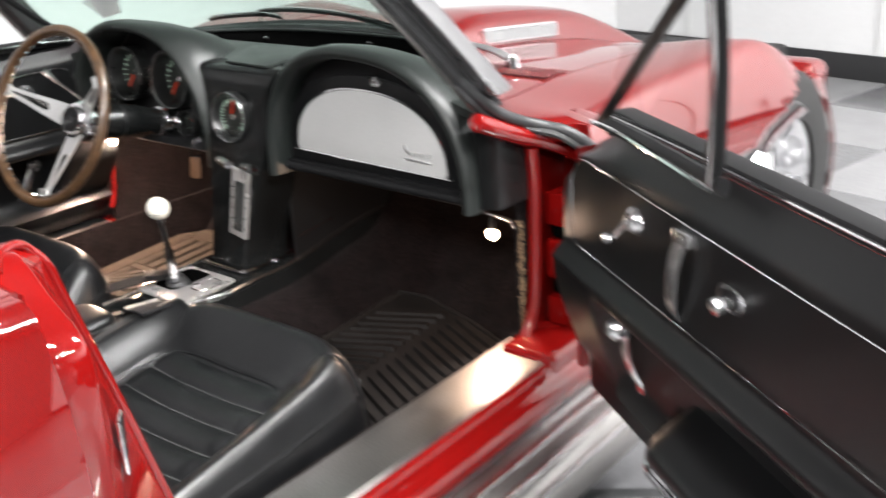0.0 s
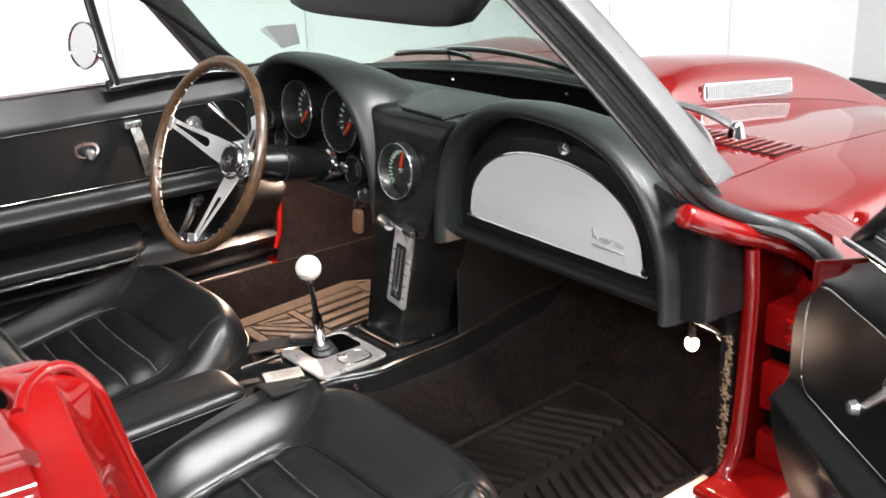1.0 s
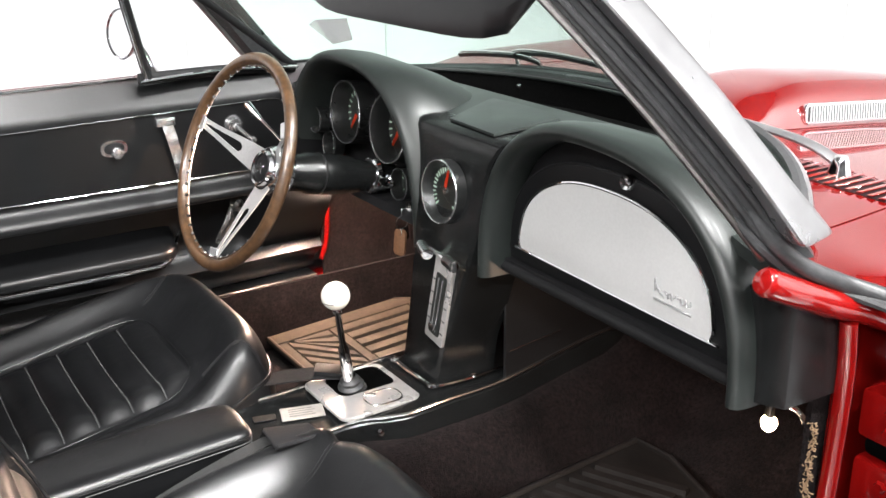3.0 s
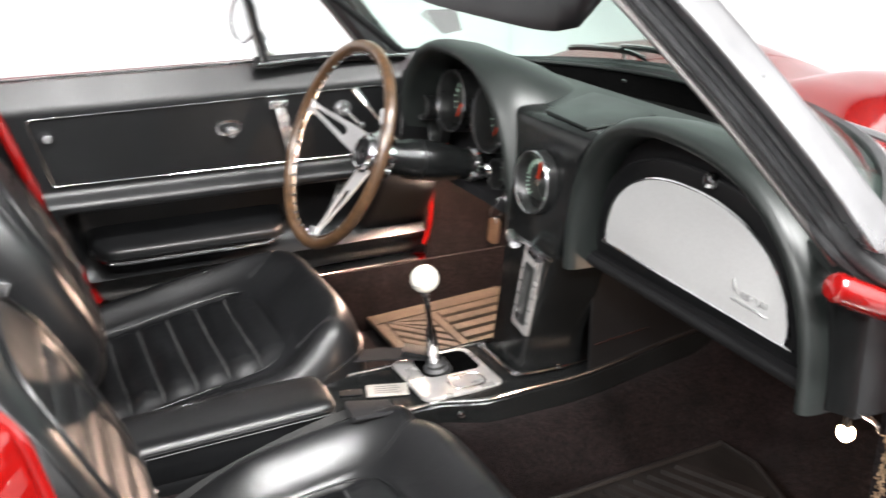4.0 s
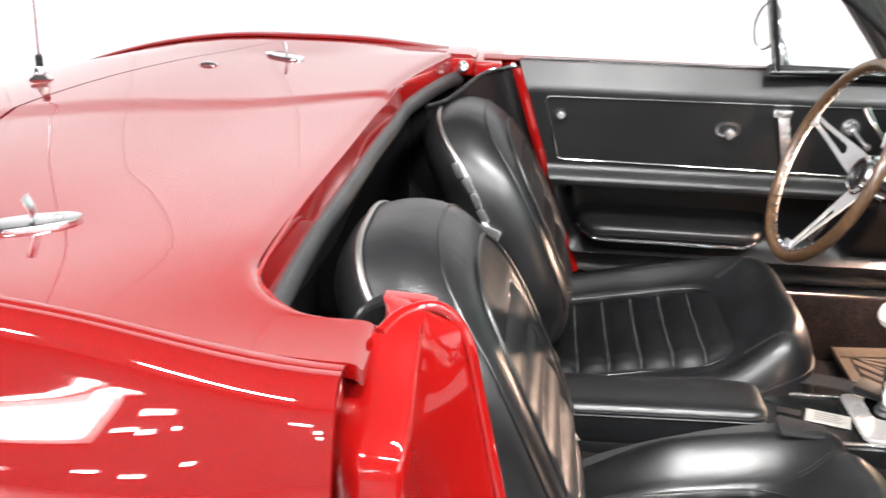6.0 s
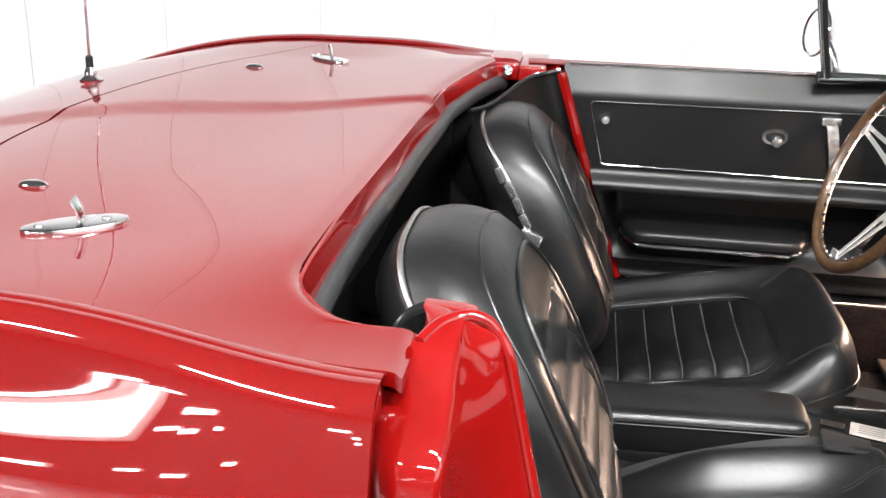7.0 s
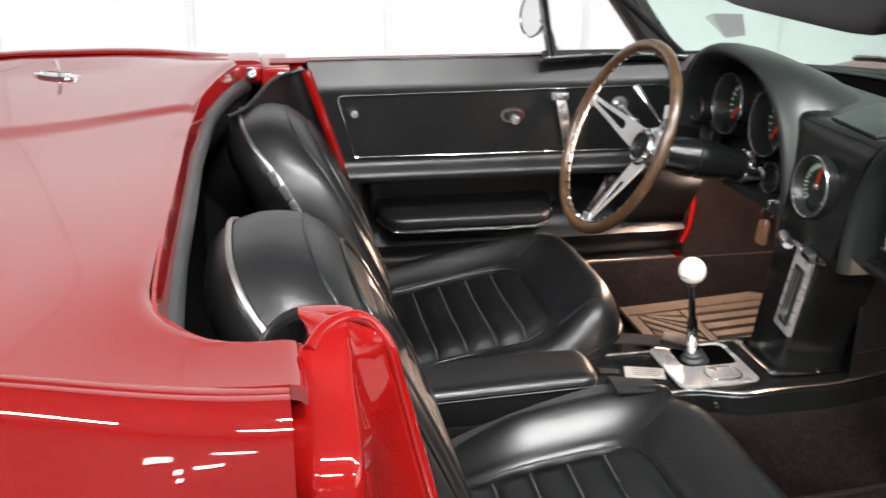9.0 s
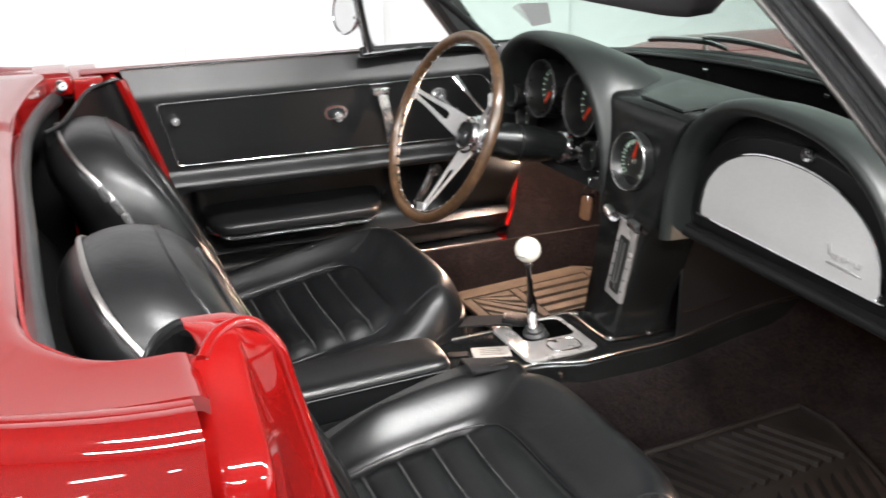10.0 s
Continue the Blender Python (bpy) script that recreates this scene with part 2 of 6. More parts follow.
def moved(bm, m):
    bmesh.ops.transform(bm, matrix=m, verts=bm.verts)
    return bm


def lathe(profile, n=24, m=None):
    """Turns (radius, height) pairs about z."""
    bm = bmesh.new()
    rings = []
    for r, h in profile:
        rings.append([bm.verts.new((r * math.cos(math.tau * k / n), r * math.sin(math.tau * k / n), h)) for k in range(n)] if r > 1e-6 else [bm.verts.new((0, 0, h))])
    for a, b in zip(rings, rings[1:]):
        for k in range(n):
            l = (k + 1) % n
            if len(a) == 1 and len(b) == 1:
                continue
            if len(a) == 1:
                bm.faces.new((a[0], b[l], b[k]))
            elif len(b) == 1:
                bm.faces.new((a[k], a[l], b[0]))
            else:
                bm.faces.new((a[k], a[l], b[l], b[k]))
    return moved(bm, m) if m else bm


def facing(at, direction, spin=0):
    """A pose whose z axis points along direction."""
    return Matrix.Translation(at) @ Vector(direction).to_track_quat("Z", "Y").to_matrix().to_4x4() @ pose(0, 0, 0, 0, 0, spin)


def rod(a, b, r, r2=None, n=12):
    a, b = Vector(a), Vector(b)
    h = (b - a).length
    r2 = r if r2 is None else r2
    return lathe([(0, 0), (r, 0), (r, 0.001), (r2, h - 0.001), (r2, h), (0, h)], n, facing(a, b - a))


def surface(fn, us, vs, thick=0.0, keep=None, axis=(0, 0, -1)):
    """A sheet fn(u, v) over two lists of numbers; thick gives it a second side along axis."""
    bm = bmesh.new()
    ax = Vector(axis) * thick
    top = [[bm.verts.new(fn(u, v)) for v in vs] for u in us]
    low = [[bm.verts.new(w.co + ax) for w in row] for row in top] if thick else None
    nu, nv = len(us), len(vs)
    on = [[keep is None or keep((us[i] + us[i + 1]) / 2, (vs[j] + vs[j + 1]) / 2) for j in range(nv - 1)] for i in range(nu - 1)]
    for i in range(nu - 1):
        for j in range(nv - 1):
            if not on[i][j]:
                continue
            bm.faces.new((top[i][j], top[i + 1][j], top[i + 1][j + 1], top[i][j + 1]))
            if thick:
                bm.faces.new((low[i][j], low[i][j + 1], low[i + 1][j + 1], low[i + 1][j]))
                for a, b, di, dj in (((i, j), (i + 1, j), 0, -1), ((i, j + 1), (i + 1, j + 1), 0, 1), ((i, j), (i, j + 1), -1, 0), ((i + 1, j), (i + 1, j + 1), 1, 0)):
                    ii, jj = i + di, j + dj
                    if not (0 <= ii < nu - 1 and 0 <= jj < nv - 1 and on[ii][jj]):
                        bm.faces.new((top[a[0]][a[1]], low[a[0]][a[1]], low[b[0]][b[1]], top[b[0]][b[1]]))
    bmesh.ops.delete(bm, geom=[v for v in bm.verts if not v.link_faces], context="VERTS")
    return bm


def prism(outline, depth, m, bevel=0.0):
    """A flat plate: an outline (a, b) in the plane of m, thick along m's z."""
    bm = bmesh.new()
    f = bm.faces.new([bm.verts.new((a, b, 0)) for a, b in outline])
    g = bmesh.ops.extrude_face_region(bm, geom=[f])
    bmesh.ops.translate(bm, vec=(0, 0, depth), verts=[v for v in g["geom"] if isinstance(v, bmesh.types.BMVert)])
    if bevel:
        bmesh.ops.recalc_face_normals(bm, faces=bm.faces)
        bmesh.ops.bevel(bm, geom=[e for e in bm.edges if all(abs(v.co.z - depth) < 1e-6 for v in e.verts)], offset=bevel, segments=2, profile=0.6, affect="EDGES")
    return moved(bm, m)


def rings_mesh(rings, cap=(False, False), closed=True):
    bm = bmesh.new()
    vs = [[bm.verts.new(p) for p in r] for r in rings]
    n = len(vs[0])
    for a, b in zip(vs, vs[1:]):
        for k in range(n if closed else n - 1):
            bm.faces.new((a[k], a[(k + 1) % n], b[(k + 1) % n], b[k]))
    if cap[0]:
        bm.faces.new(vs[0][::-1])
    if cap[1]:
        bm.faces.new(vs[-1])
    return bm


def steps(a, b, n):
    return [a + (b - a) * i / n for i in range(n + 1)]


def ease(a, b, x):
    t = min(max((x - a) / (b - a), 0.0), 1.0)
    return t * t * (3 - 2 * t)


def squircle(k, n, e=3.0):
    a = math.tau * k / n
    c, s = math.cos(a), math.sin(a)
    r = (abs(c) ** e + abs(s) ** e) ** (-1 / e)
    return r * c, r * s


def rounded(w, h, r, n=5):
    out = []
    for cx, cy, a0 in ((w - r, h - r, 0), (r - w, h - r, 90), (r - w, r - h, 180), (w - r, r - h, 270)):
        for k in range(n + 1):
            a = radians(a0 + 90 * k / n)
            out.append((cx + r * math.cos(a), cy + r * math.sin(a)))
    return out


# yz-plane pose: plate coordinates a -> y, b -> z, thickness along +x or -x
def wall_plane(x, sign=1):
    return Matrix(((0, 0, sign, x), (1, 0, 0, 0), (0, 1, 0, 0), (0, 0, 0, 1)))


# xz-plane pose: a -> x, b -> z, thickness towards -y
def front_plane(y):
    return Matrix(((1, 0, 0, 0), (0, 0, -1, y), (0, 1, 0, 0), (0, 0, 0, 1)))


# ---------------------------------------------------------------- showroom
AISLE = 2.4                               # the checkered tiles end here, in the room's x


def showroom():
    fl = part("floor", moved(box(-9, 9, -9, 4.4, -0.05, -0.004, 0), ROOM), GROUT, None, smooth=False)
    tagged(fl, "grey checkered floor tiles with a soft shine", "floor", kind="structure")
    n = 0.6
    plates = []
    for mat in (TILE_LIGHT, TILE_DARK):
        bm = box(-n / 2 + 0.002, n / 2 - 0.002, -n / 2 + 0.002, n / 2 - 0.002, -0.006, 0, 0.0015, 1)
        me = bpy.data.meshes.new("tile")
        bm.to_mesh(me)
        bm.free()
        me.materials.append(mat)
        plates.append(me)
    aisle = part("floor", moved(box(AISLE, 9, -9, 4.38, -0.004, 0.004, 0.002, 1), ROOM), FLOOR_DARK, None, smooth=False)
    tagged(aisle, "dark grey aisle floor of the showroom", "floor", kind="structure")
    rest = [bmesh.new(), bmesh.new()]
    for i in range(-15, 15):
        for j in range(-15, 7):
            x, y = (i + 0.5) * n, 4.39 - (6.5 - j) * n
            k = (i + j) % 2
            if x > AISLE:
                continue
            if -5 <= i <= 6 and -7 <= j:
                ob = new("tile", plates[k])
                ob.matrix_world = ROOM @ pose(x, y, 0)
                ob.parent = fl
            else:
                vs = [rest[k].verts.new((x + a * (n / 2 - 0.002), y + b * (n / 2 - 0.002), 0)) for a, b in ((-1, -1), (1, -1), (1, 1), (-1, 1))]
                rest[k].faces.new(vs)
    for k, mat in enumerate((TILE_LIGHT, TILE_DARK)):
        tagged(part("far_tiles", moved(rest[k], ROOM), mat, fl, smooth=False), kind="stuff")
    for name, b, mat, label in (
        ("wall_north", box(-2.65, 9.1, 4.39, 4.6, 0, 4.2, 0), WALL, "white painted studio wall with faint joints"),
        ("wall_west", box(-2.65, -2.5, -9.1, 4.39, 0, 4.2, 0), WALL, "white painted studio wall with faint joints"),
        ("wall_east", box(9, 9.1, -9.1, 4.39, 0, 4.2, 0), WALL_DARKENED, "unseen showroom wall in a grey darkened to look dim"),
        ("wall_south", box(-2.5, 9, -9.1, -9, 0, 4.2, 0), WALL_DARKENED, "unseen showroom wall in a grey darkened to look dim"),
        ("ceiling", box(-3.75, 9.1, -9.1, 4.6, 4.2, 4.3, 0), CEILING, "dark grey showroom ceiling"),
    ):
        w = part(name, moved(b, ROOM), mat, None, smooth=False)
        tagged(w, label, "ceiling" if name == "ceiling" else "wall", kind="structure")
    bb = part("baseboard", moved(box(-2.5, 9, 4.37, 4.388, 0, 0.14, 0.004), ROOM), BASEBOARD, None)
    tagged(bb, "black baseboard along the white wall", "baseboard", kind="structure")
    for y in steps(-8.0, 3.4, 14):
        s = part("trim", moved(box(-2.498, -2.494, y - 0.016, y + 0.016, 0.0, 4.2, 0.002, 1), ROOM), SEAM, None)
        tagged(s, "thin grey joint strip on the white wall", "trim", "wall joint strips", "structure")
    for x in steps(-1.9, 8.0, 8):
        s = part("trim", moved(box(x - 0.012, x + 0.012, 4.376, 4.388, 0.14, 4.2, 0.002, 1), ROOM), SEAM, None)
        tagged(s, "thin grey joint strip on the white wall", "trim", "wall joint strips", "structure")
    # fluorescent fittings
    lamp = thing("ceiling_light", "white fluorescent ceiling light with a bright diffuser", "ceiling light", "ceiling lights")
    part("housing", box(-0.7, 0.7, -0.09, 0.09, 0.02, 0.07, 0.008), LABEL, lamp)
    part("diffuser", box(-0.68, 0.68, -0.06, 0.06, -0.01, 0.02, 0.012), TUBE, lamp)
    for i, (x, y, _) in enumerate(FITTINGS):
        m = ROOM @ pose(x, y, 4.12, 0, 0, 90)
        if i == 0:
            lamp.matrix_basis = m
        else:
            copy_thing(lamp, m)
    win = thing("window_1", "large bright showroom window in the grey wall", "window", kind="structure")
    part("window_frame", moved(box(8.93, 9.0, -6.6, -4.25, 1.25, 2.05, 0.01), ROOM), LABEL, win)
    part("pane", moved(box(8.9, 8.93, -6.5, -4.35, 1.35, 1.95, 0.004), ROOM), PANEL_LIGHT, win)

    # small lamps far off along the east wall
    lamp = thing("wall_light", "small bright lamp on the far grey wall", "wall light", "far wall lights")
    part("lamp_body", box(-0.03, 0.05, -0.13, 0.13, -0.09, 0.09, 0.02), LABEL, lamp)
    part("lamp_glass", box(-0.05, -0.03, -0.11, 0.11, -0.07, 0.07, 0.008), LAMP_GLASS, lamp)
    # y, z, and how wide and high each one is against the first
    spots = ((-4.95, 2.10, 3.6, 0.32), (-4.3, 2.02, 2.2, 0.32), (-3.74, 1.74, 1.8, 0.6), (-1.45, 1.8, 1.6, 0.8), (-4.0, 1.45, 1.1, 0.4), (-3.75, 1.38, 0.9, 0.5), (-3.4, 1.42, 0.5, 0.4), (-0.3, 2.0, 3.2, 0.6), (-0.7, 1.5, 2.0, 0.5),
             (-1.15, 1.45, 0.5, 0.6), (-1.1, 1.25, 0.4, 0.5), (-5.3, 0.75, 1.2, 0.5), (-4.9, 0.55, 1.4, 0.7), (-4.1, 0.62, 1.0, 0.4), (-3.6, 0.5, 1.2, 0.5), (-3.0, 0.7, 0.8, 0.4), (0.9, 1.7, 0.8, 0.5), (1.9, 1.9, 1.2, 0.5))
    for i, (y, z, wide, high) in enumerate(spots):
        m = ROOM @ pose(8.95, y, z) @ Matrix.Diagonal((1, wide, high, 1))
        if i == 0:
            lamp.matrix_basis = m
        else:
            copy_thing(lamp, m).matrix_basis = m


showroom()

# ---------------------------------------------------------------- the car
car = thing("convertible_car", "red vintage two-seat convertible with black interior, passenger door open", "car")


# ---- bodywork
def deck_z(x, y):
    """Height of the rear deck: a wide hollow, a step along its far side, and crests that rise to the fenders."""
    a = abs(x)
    mid = 0.879 - 0.018 * ease(-0.80, -1.12, y) - 0.30 * max(0.0, -y - 1.26) ** 2
    edge = 0.855 + 0.017 * ease(-0.75, -1.1, y) - 0.36 * max(0.0, -y - 1.2) ** 2
    step = -0.172 + 0.29 * (-y - 0.87)
    mid -= 0.0085 * ease(step - 0.018, step + 0.016, x) * (1 - ease(0.0, 0.5, x))
    t = ease(0.565, 0.832, a)
    return mid * (1 - t) + edge * t


def seam_x(y):
    return 0.835 - 0.045 * ease(-0.72, -1.15, y)


def cockpit_edge(x):
    a = abs(x)
    if x < 0:
        return -0.728 if a >= 0.64 else -0.854 + 0.079 * max(0.0, (a - 0.10) / 0.54) ** 1.8
    if a >= 0.757:
        return -0.7215
    if a > 0.637:
        return -0.748 - math.sqrt(max(0.0, 0.0144 - (a - 0.637) ** 2)) * 0.92
    return -0.858


def rear_seam(x):
    """Where the deck lid ends and the rear panel begins."""
    return -1.462 + 0.5 * x * x


def deck_lid():
    half = [0.0, 0.03, 0.06, 0.09, 0.11, 0.13, 0.145, 0.155, 0.162, 0.169, 0.176, 0.183, 0.19, 0.2, 0.22, 0.25, 0.3, 0.36, 0.42, 0.5, 0.54, 0.57, 0.59, 0.61, 0.625, 0.637, 0.6399, 0.6401, 0.66, 0.68, 0.7, 0.715, 0.73, 0.74, 0.748, 0.754, 0.7569, 0.757, 0.762, 0.767, 0.773, 0.779, 0.785, 0.791, 0.798, 0.806, 0.815, 0.826, 1.0]
    xs = [-x for x in half[:0:-1]] + half

    def fn(x, v):
        a = min(abs(x), 0.999)
        yf = cockpit_edge(x)
        rear = rear_seam(min(a, 0.8))
        y = yf + (rear - yf) * v
        if abs(x) >= 0.999:
            a = seam_x(y) - 0.003
        elif a > 0.757:
            a = 0.757 + (seam_x(y) - 0.003 - 0.757) * (a - 0.757) / 0.08
        s = 1 if x >= 0 else -1
        roll = 0.006 * (1 - ease(0, 0.02, v))
        return s * a, y, deck_z(s * a, y) - roll

    lid = part("rear_deck_lid", surface(fn, xs, [0, 0.006, 0.013, 0.03] + steps(0.06, 1, 22), 0.014), RED, car, "red painted deck lid over the folded top", 40)
    # lip under the cockpit edge and its rubber seal
    path = [(-0.637, -0.775)] + [(-a, cockpit_edge(-a)) for a in (0.62, 0.59, 0.56, 0.52, 0.46, 0.40, 0.33, 0.26, 0.15, 0.0)] + [(x, -0.858) for x in (0.2, 0.35, 0.5)]
    for s in (1,):
        side = [(s * 0.757, -0.722), (s * 0.7568, -0.745)] + [(s * (0.637 + 0.12 * math.sin(radians(q))), -0.748 - 0.11 * math.cos(radians(q))) for q in (75, 55, 35, 15)]
        path += [(x, y) for x, y in (side if s < 0 else side[::-1])]
    lip = [(x, y, deck_z(x, y) - 0.006) for x, y in path]
    bm = sweep(bmesh.new(), spline(lip, 4), [(0.0, 0.0), (-0.004, 0.0), (-0.012, -0.03), (-0.016, -0.055), (-0.011, -0.056), (-0.004, -0.03)])
    part("cockpit_lip", bm, RED_JAMB, lid)
    seal = [(x - (0.012 if x > 0.6 else -0.006 if x < -0.5 else 0), y + 0.014 if abs(x) < 0.7 else y, deck_z(x, y) - 0.052) for x, y in path]
    part("rubber_seal", tube(seal, 0.011, 10, steps=5, flat=1.5), RUBBER, lid, "grey-black rubber seal along the opening")
    for s in (-1, 1):
        # chrome hold-down plate with a standing prong
        m = pose(s * 0.572, -1.137, deck_z(s * 0.572, -1.137), 0, 0, s * 37)
        bm = prism([(p * 0.023, q * 0.058) for p, q in (squircle(k, 28, 2.2) for k in range(28))], 0.006, m, 0.003)
        plate = part("latch_plate", bm, CHROME, lid, "polished chrome oval plate with a prong")
        bm = sweep(bmesh.new(), spline([m @ Vector((0, 0.008, 0.004)), m @ Vector((0, 0.006, 0.018)), m @ Vector((0, 0.0, 0.032))], 4), circle(0.006, 8, 0.6, 1.6), up=(1, 0, 0))
        part("prong", bm, CHROME, lid)
        for q in (-0.038, 0.034):
            part("screw", lathe([(0, 0.009), (0.005, 0.008), (0.0065, 0.005), (0.0065, 0)], 12, m @ pose(0, q, 0)), STEEL, lid)
        m = pose(s * 0.437, -1.262, deck_z(s * 0.437, -1.262), 0, 0, 0)
        part("deck_button", moved(lathe([(0, 0.007), (0.006, 0.007), (0.011, 0.005), (0.014, 0.002), (0.014, 0)], 20), m @ Matrix.Diagonal((0.8, 1.4, 1, 1))), CHROME, lid)


def smooth_profile(points, n, soft=14):
    q = [v.to_2d() for v in spline([(a, b, 0) for a, b in points], n)]
    for _ in range(soft):
        q = [q[0]] + [(a + 2 * b + c) / 4 for a, b, c in zip(q, q[1:], q[2:])] + [q[-1]]
    run = [0.0]
    for a, b in zip(q, q[1:]):
        run.append(run[-1] + (b - a).length)
    out, k = [], 0
    for i in range(len(q)):
        want = run[-1] * (i / (len(q) - 1)) ** 1.6
        while k < len(q) - 2 and run[k + 1] < want:
            k += 1
        p = q[k].lerp(q[k + 1], min(1.0, (want - run[k]) / max(run[k + 1] - run[k], 1e-9)))
        out.append((p.x, p.y))
    return out


def rear_fender(s):
    def section(y):
        rise = 0.010 * ease(-0.72, -1.0, y) * (1 - 0.8 * ease(-1.5, -2.2, y))
        flare = 0.03 * math.exp(-((y + 1.1) / 0.35) ** 2)
        return smooth_profile([(0, -0.003 + rise * 0.5), (0.014, 0.0 + rise), (0.028, -0.003 + rise), (0.039, -0.010 + 0.6 * rise), (0.047, -0.026), (0.058 + 0.3 * flare, -0.075), (0.068 + 0.8 * flare, -0.15), (0.070 + flare, -0.25), (0.045 + flare, -0.39), (0.0, -0.51), (-0.03, -0.6)], 5, 5 + round(9 * ease(-0.85, -1.3, y)))
    cache = {}

    def fn(y, k):
        if y not in cache:
            cache[y] = section(y)
        a, b = cache[y][k]
        tail = 1 - 0.25 * ease(-1.5, -2.3, y)
        return s * (seam_x(y) + 0.003 + a) * tail, y, deck_z(0.83, y) + b

    def keep(y, k):
        z = 0.86 + section(y)[int(k)][1]
        return (y + 1.1) ** 2 + (z - 0.33) ** 2 > 0.36 ** 2

    return part("rear_fender", surface(fn, steps(-0.736, -2.25, 60), list(range(46)), 0.012, keep, (-s, 0, 0)), RED, car, "glossy red rear fender reflecting the ceiling lights", 50)


def tail_panel():
    def fn(x, y):
        y = y + (rear_seam(min(0.8, abs(x) * 0.8)) + 1.455) * ease(-1.9, -1.455, y)
        a = (seam_x(y) + 0.002) * x * (1 - 0.25 * ease(-1.5, -2.3, y))
        return a, y, deck_z(math.copysign(min(abs(a), 0.8), a), y)
    part("rear_panel", surface(fn, steps(-1, 1, 60), steps(-1.462, -2.25, 16), 0.012), RED, car, "red rear body panel behind the deck lid")
    part("tail", box(-0.6, 0.6, -2.27, -2.24, 0.3, 0.5, 0.02), RED, car)
    base = Vector((-0.335, -1.572, deck_z(-0.335, -1.572)))
    ant = part("antenna", rod(base + Vector((0, 0, 0.028)), base + Vector((0.03, 0.03, 0.75)), 0.003, 0.0018, 10), CHROME, car, "thin chrome radio antenna")
    part("antenna_base", lathe([(0, 0), (0.022, 0), (0.024, 0.006), (0.012, 0.014), (0.012, 0.02), (0.008, 0.03), (0, 0.03)], 16, Matrix.Translation(base)), CHROME, ant)
    part("antenna_collar", lathe([(0.0075, 0.03), (0.0075, 0.05), (0.004, 0.054)], 12, Matrix.Translation(base)), MATTE, ant)


def b_post(s):
    """The latch pillar: an outer strip that follows the body side, a wall set back from it and a bead along its inner edge."""
    prof = [(0.720, 0.8640), (0.728, 0.8668), (0.741, 0.8675), (0.755, 0.8662), (0.769, 0.8615), (0.781, 0.8545), (0.795, 0.843), (0.813, 0.828), (0.836, 0.813), (0.856, 0.800), (0.868, 0.787), (0.874, 0.770), (0.876, 0.740), (0.873, 0.68), (0.866, 0.60), (0.855, 0.50), (0.842, 0.40), (0.825, 0.30)]
    prof = [(q.x, q.y) for q in spline([(x, z, 0) for x, z in prof], 3)]

    def sunk(z):
        return z - (0.020 * ease(0.7, 0.86, z) if s < 0 else 0.0)

    def bead_at(z):
        return 0.737 + 0.10 * max(0.0, 0.82 - z) * (1 - ease(0.72, 0.5, z) * 0.4), -0.646 + 0.24 * max(0.0, 0.85 - z)
    rings = []
    for x, z in prof:
        bx, by = bead_at(z)
        bx = min(bx, x - 0.010)
        by = by + (-0.672 - by) * ease(0.845, 0.866, z)
        up, inner = ease(0.838, 0.860, z), ease(0.790, 0.738, x)
        left = -0.7185 + 0.023 * inner
        row = [(x - 0.045 + 0.035 * up, -0.748 + (left + 0.744) * up), (x - 0.012 + 0.006 * up, -0.742 + (left + 0.7395) * up), (x - 0.003, left - 0.0055 + 0.004 * up), (x - 0.0005, left), (x, left + 0.0045), (x, -0.702 + 0.011 * inner), (x, -0.690 + 0.004 * inner), (x - 0.001, -0.6845), (x - 0.0045, -0.6815)]
        row += [((x - 0.0045) * (1 - t) + bx * t, -0.6815 * (1 - t) + by * t - 0.006 * math.sin(math.pi * t)) for t in (0.1, 0.3, 0.5, 0.7, 0.9, 1.0)]
        row += [(bx - 0.006, by - 0.002), (bx - 0.012, by - 0.012), (bx - 0.016, by - 0.05)]
        rings.append([(s * a, b, sunk(z)) for a, b in row])
    p = part("door_post", rings_mesh(rings, (True, True)), RED_JAMB, car, "red painted latch pillar of the door opening", 60)
    bead = [(s * bead_at(z)[0], bead_at(z)[1] + 0.001, sunk(z)) for z in (0.34, 0.5, 0.65, 0.74, 0.80, 0.835)] + [(s * 0.732, -0.655, 0.856), (s * 0.735, -0.668, 0.8665), (s * 0.738, -0.684, 0.8675), (s * 0.752, -0.702, 0.865), (s * 0.775, -0.7165, 0.8565)]
    if s < 0:
        bead = bead[:6]
    part("post_bead", tube(bead, 0.0060, 10, steps=5, up=(s, 0, 0)), RED_JAMB, p)
    part("striker_plate", moved(box(-0.016, 0.016, -0.003, 0.003, -0.035, 0.035, 0.002), Matrix.Translation((s * 0.81, -0.632, 0.62)) @ pose(0, 0, 0, 0, 0, s * -39)), CHROME, p)
    if s < 0:
        blk = part("deck_corner", box(-0.80, -0.607, -0.80, -0.7285, 0.832, 0.868, 0.008, 3), RED_JAMB, car, "red corner block at the end of the deck")
        part("corner_step", box(-0.80, -0.612, -0.7282, -0.668, 0.78, 0.8635, 0.006, 3), RED_JAMB, blk)
        part("chrome_stud", lathe([(0, 0.008), (0.005, 0.007), (0.007, 0.004), (0.008, 0)], 14, facing((-0.614, -0.690, 0.846), (1, 0.2, 0.3))), CHROME, blk)
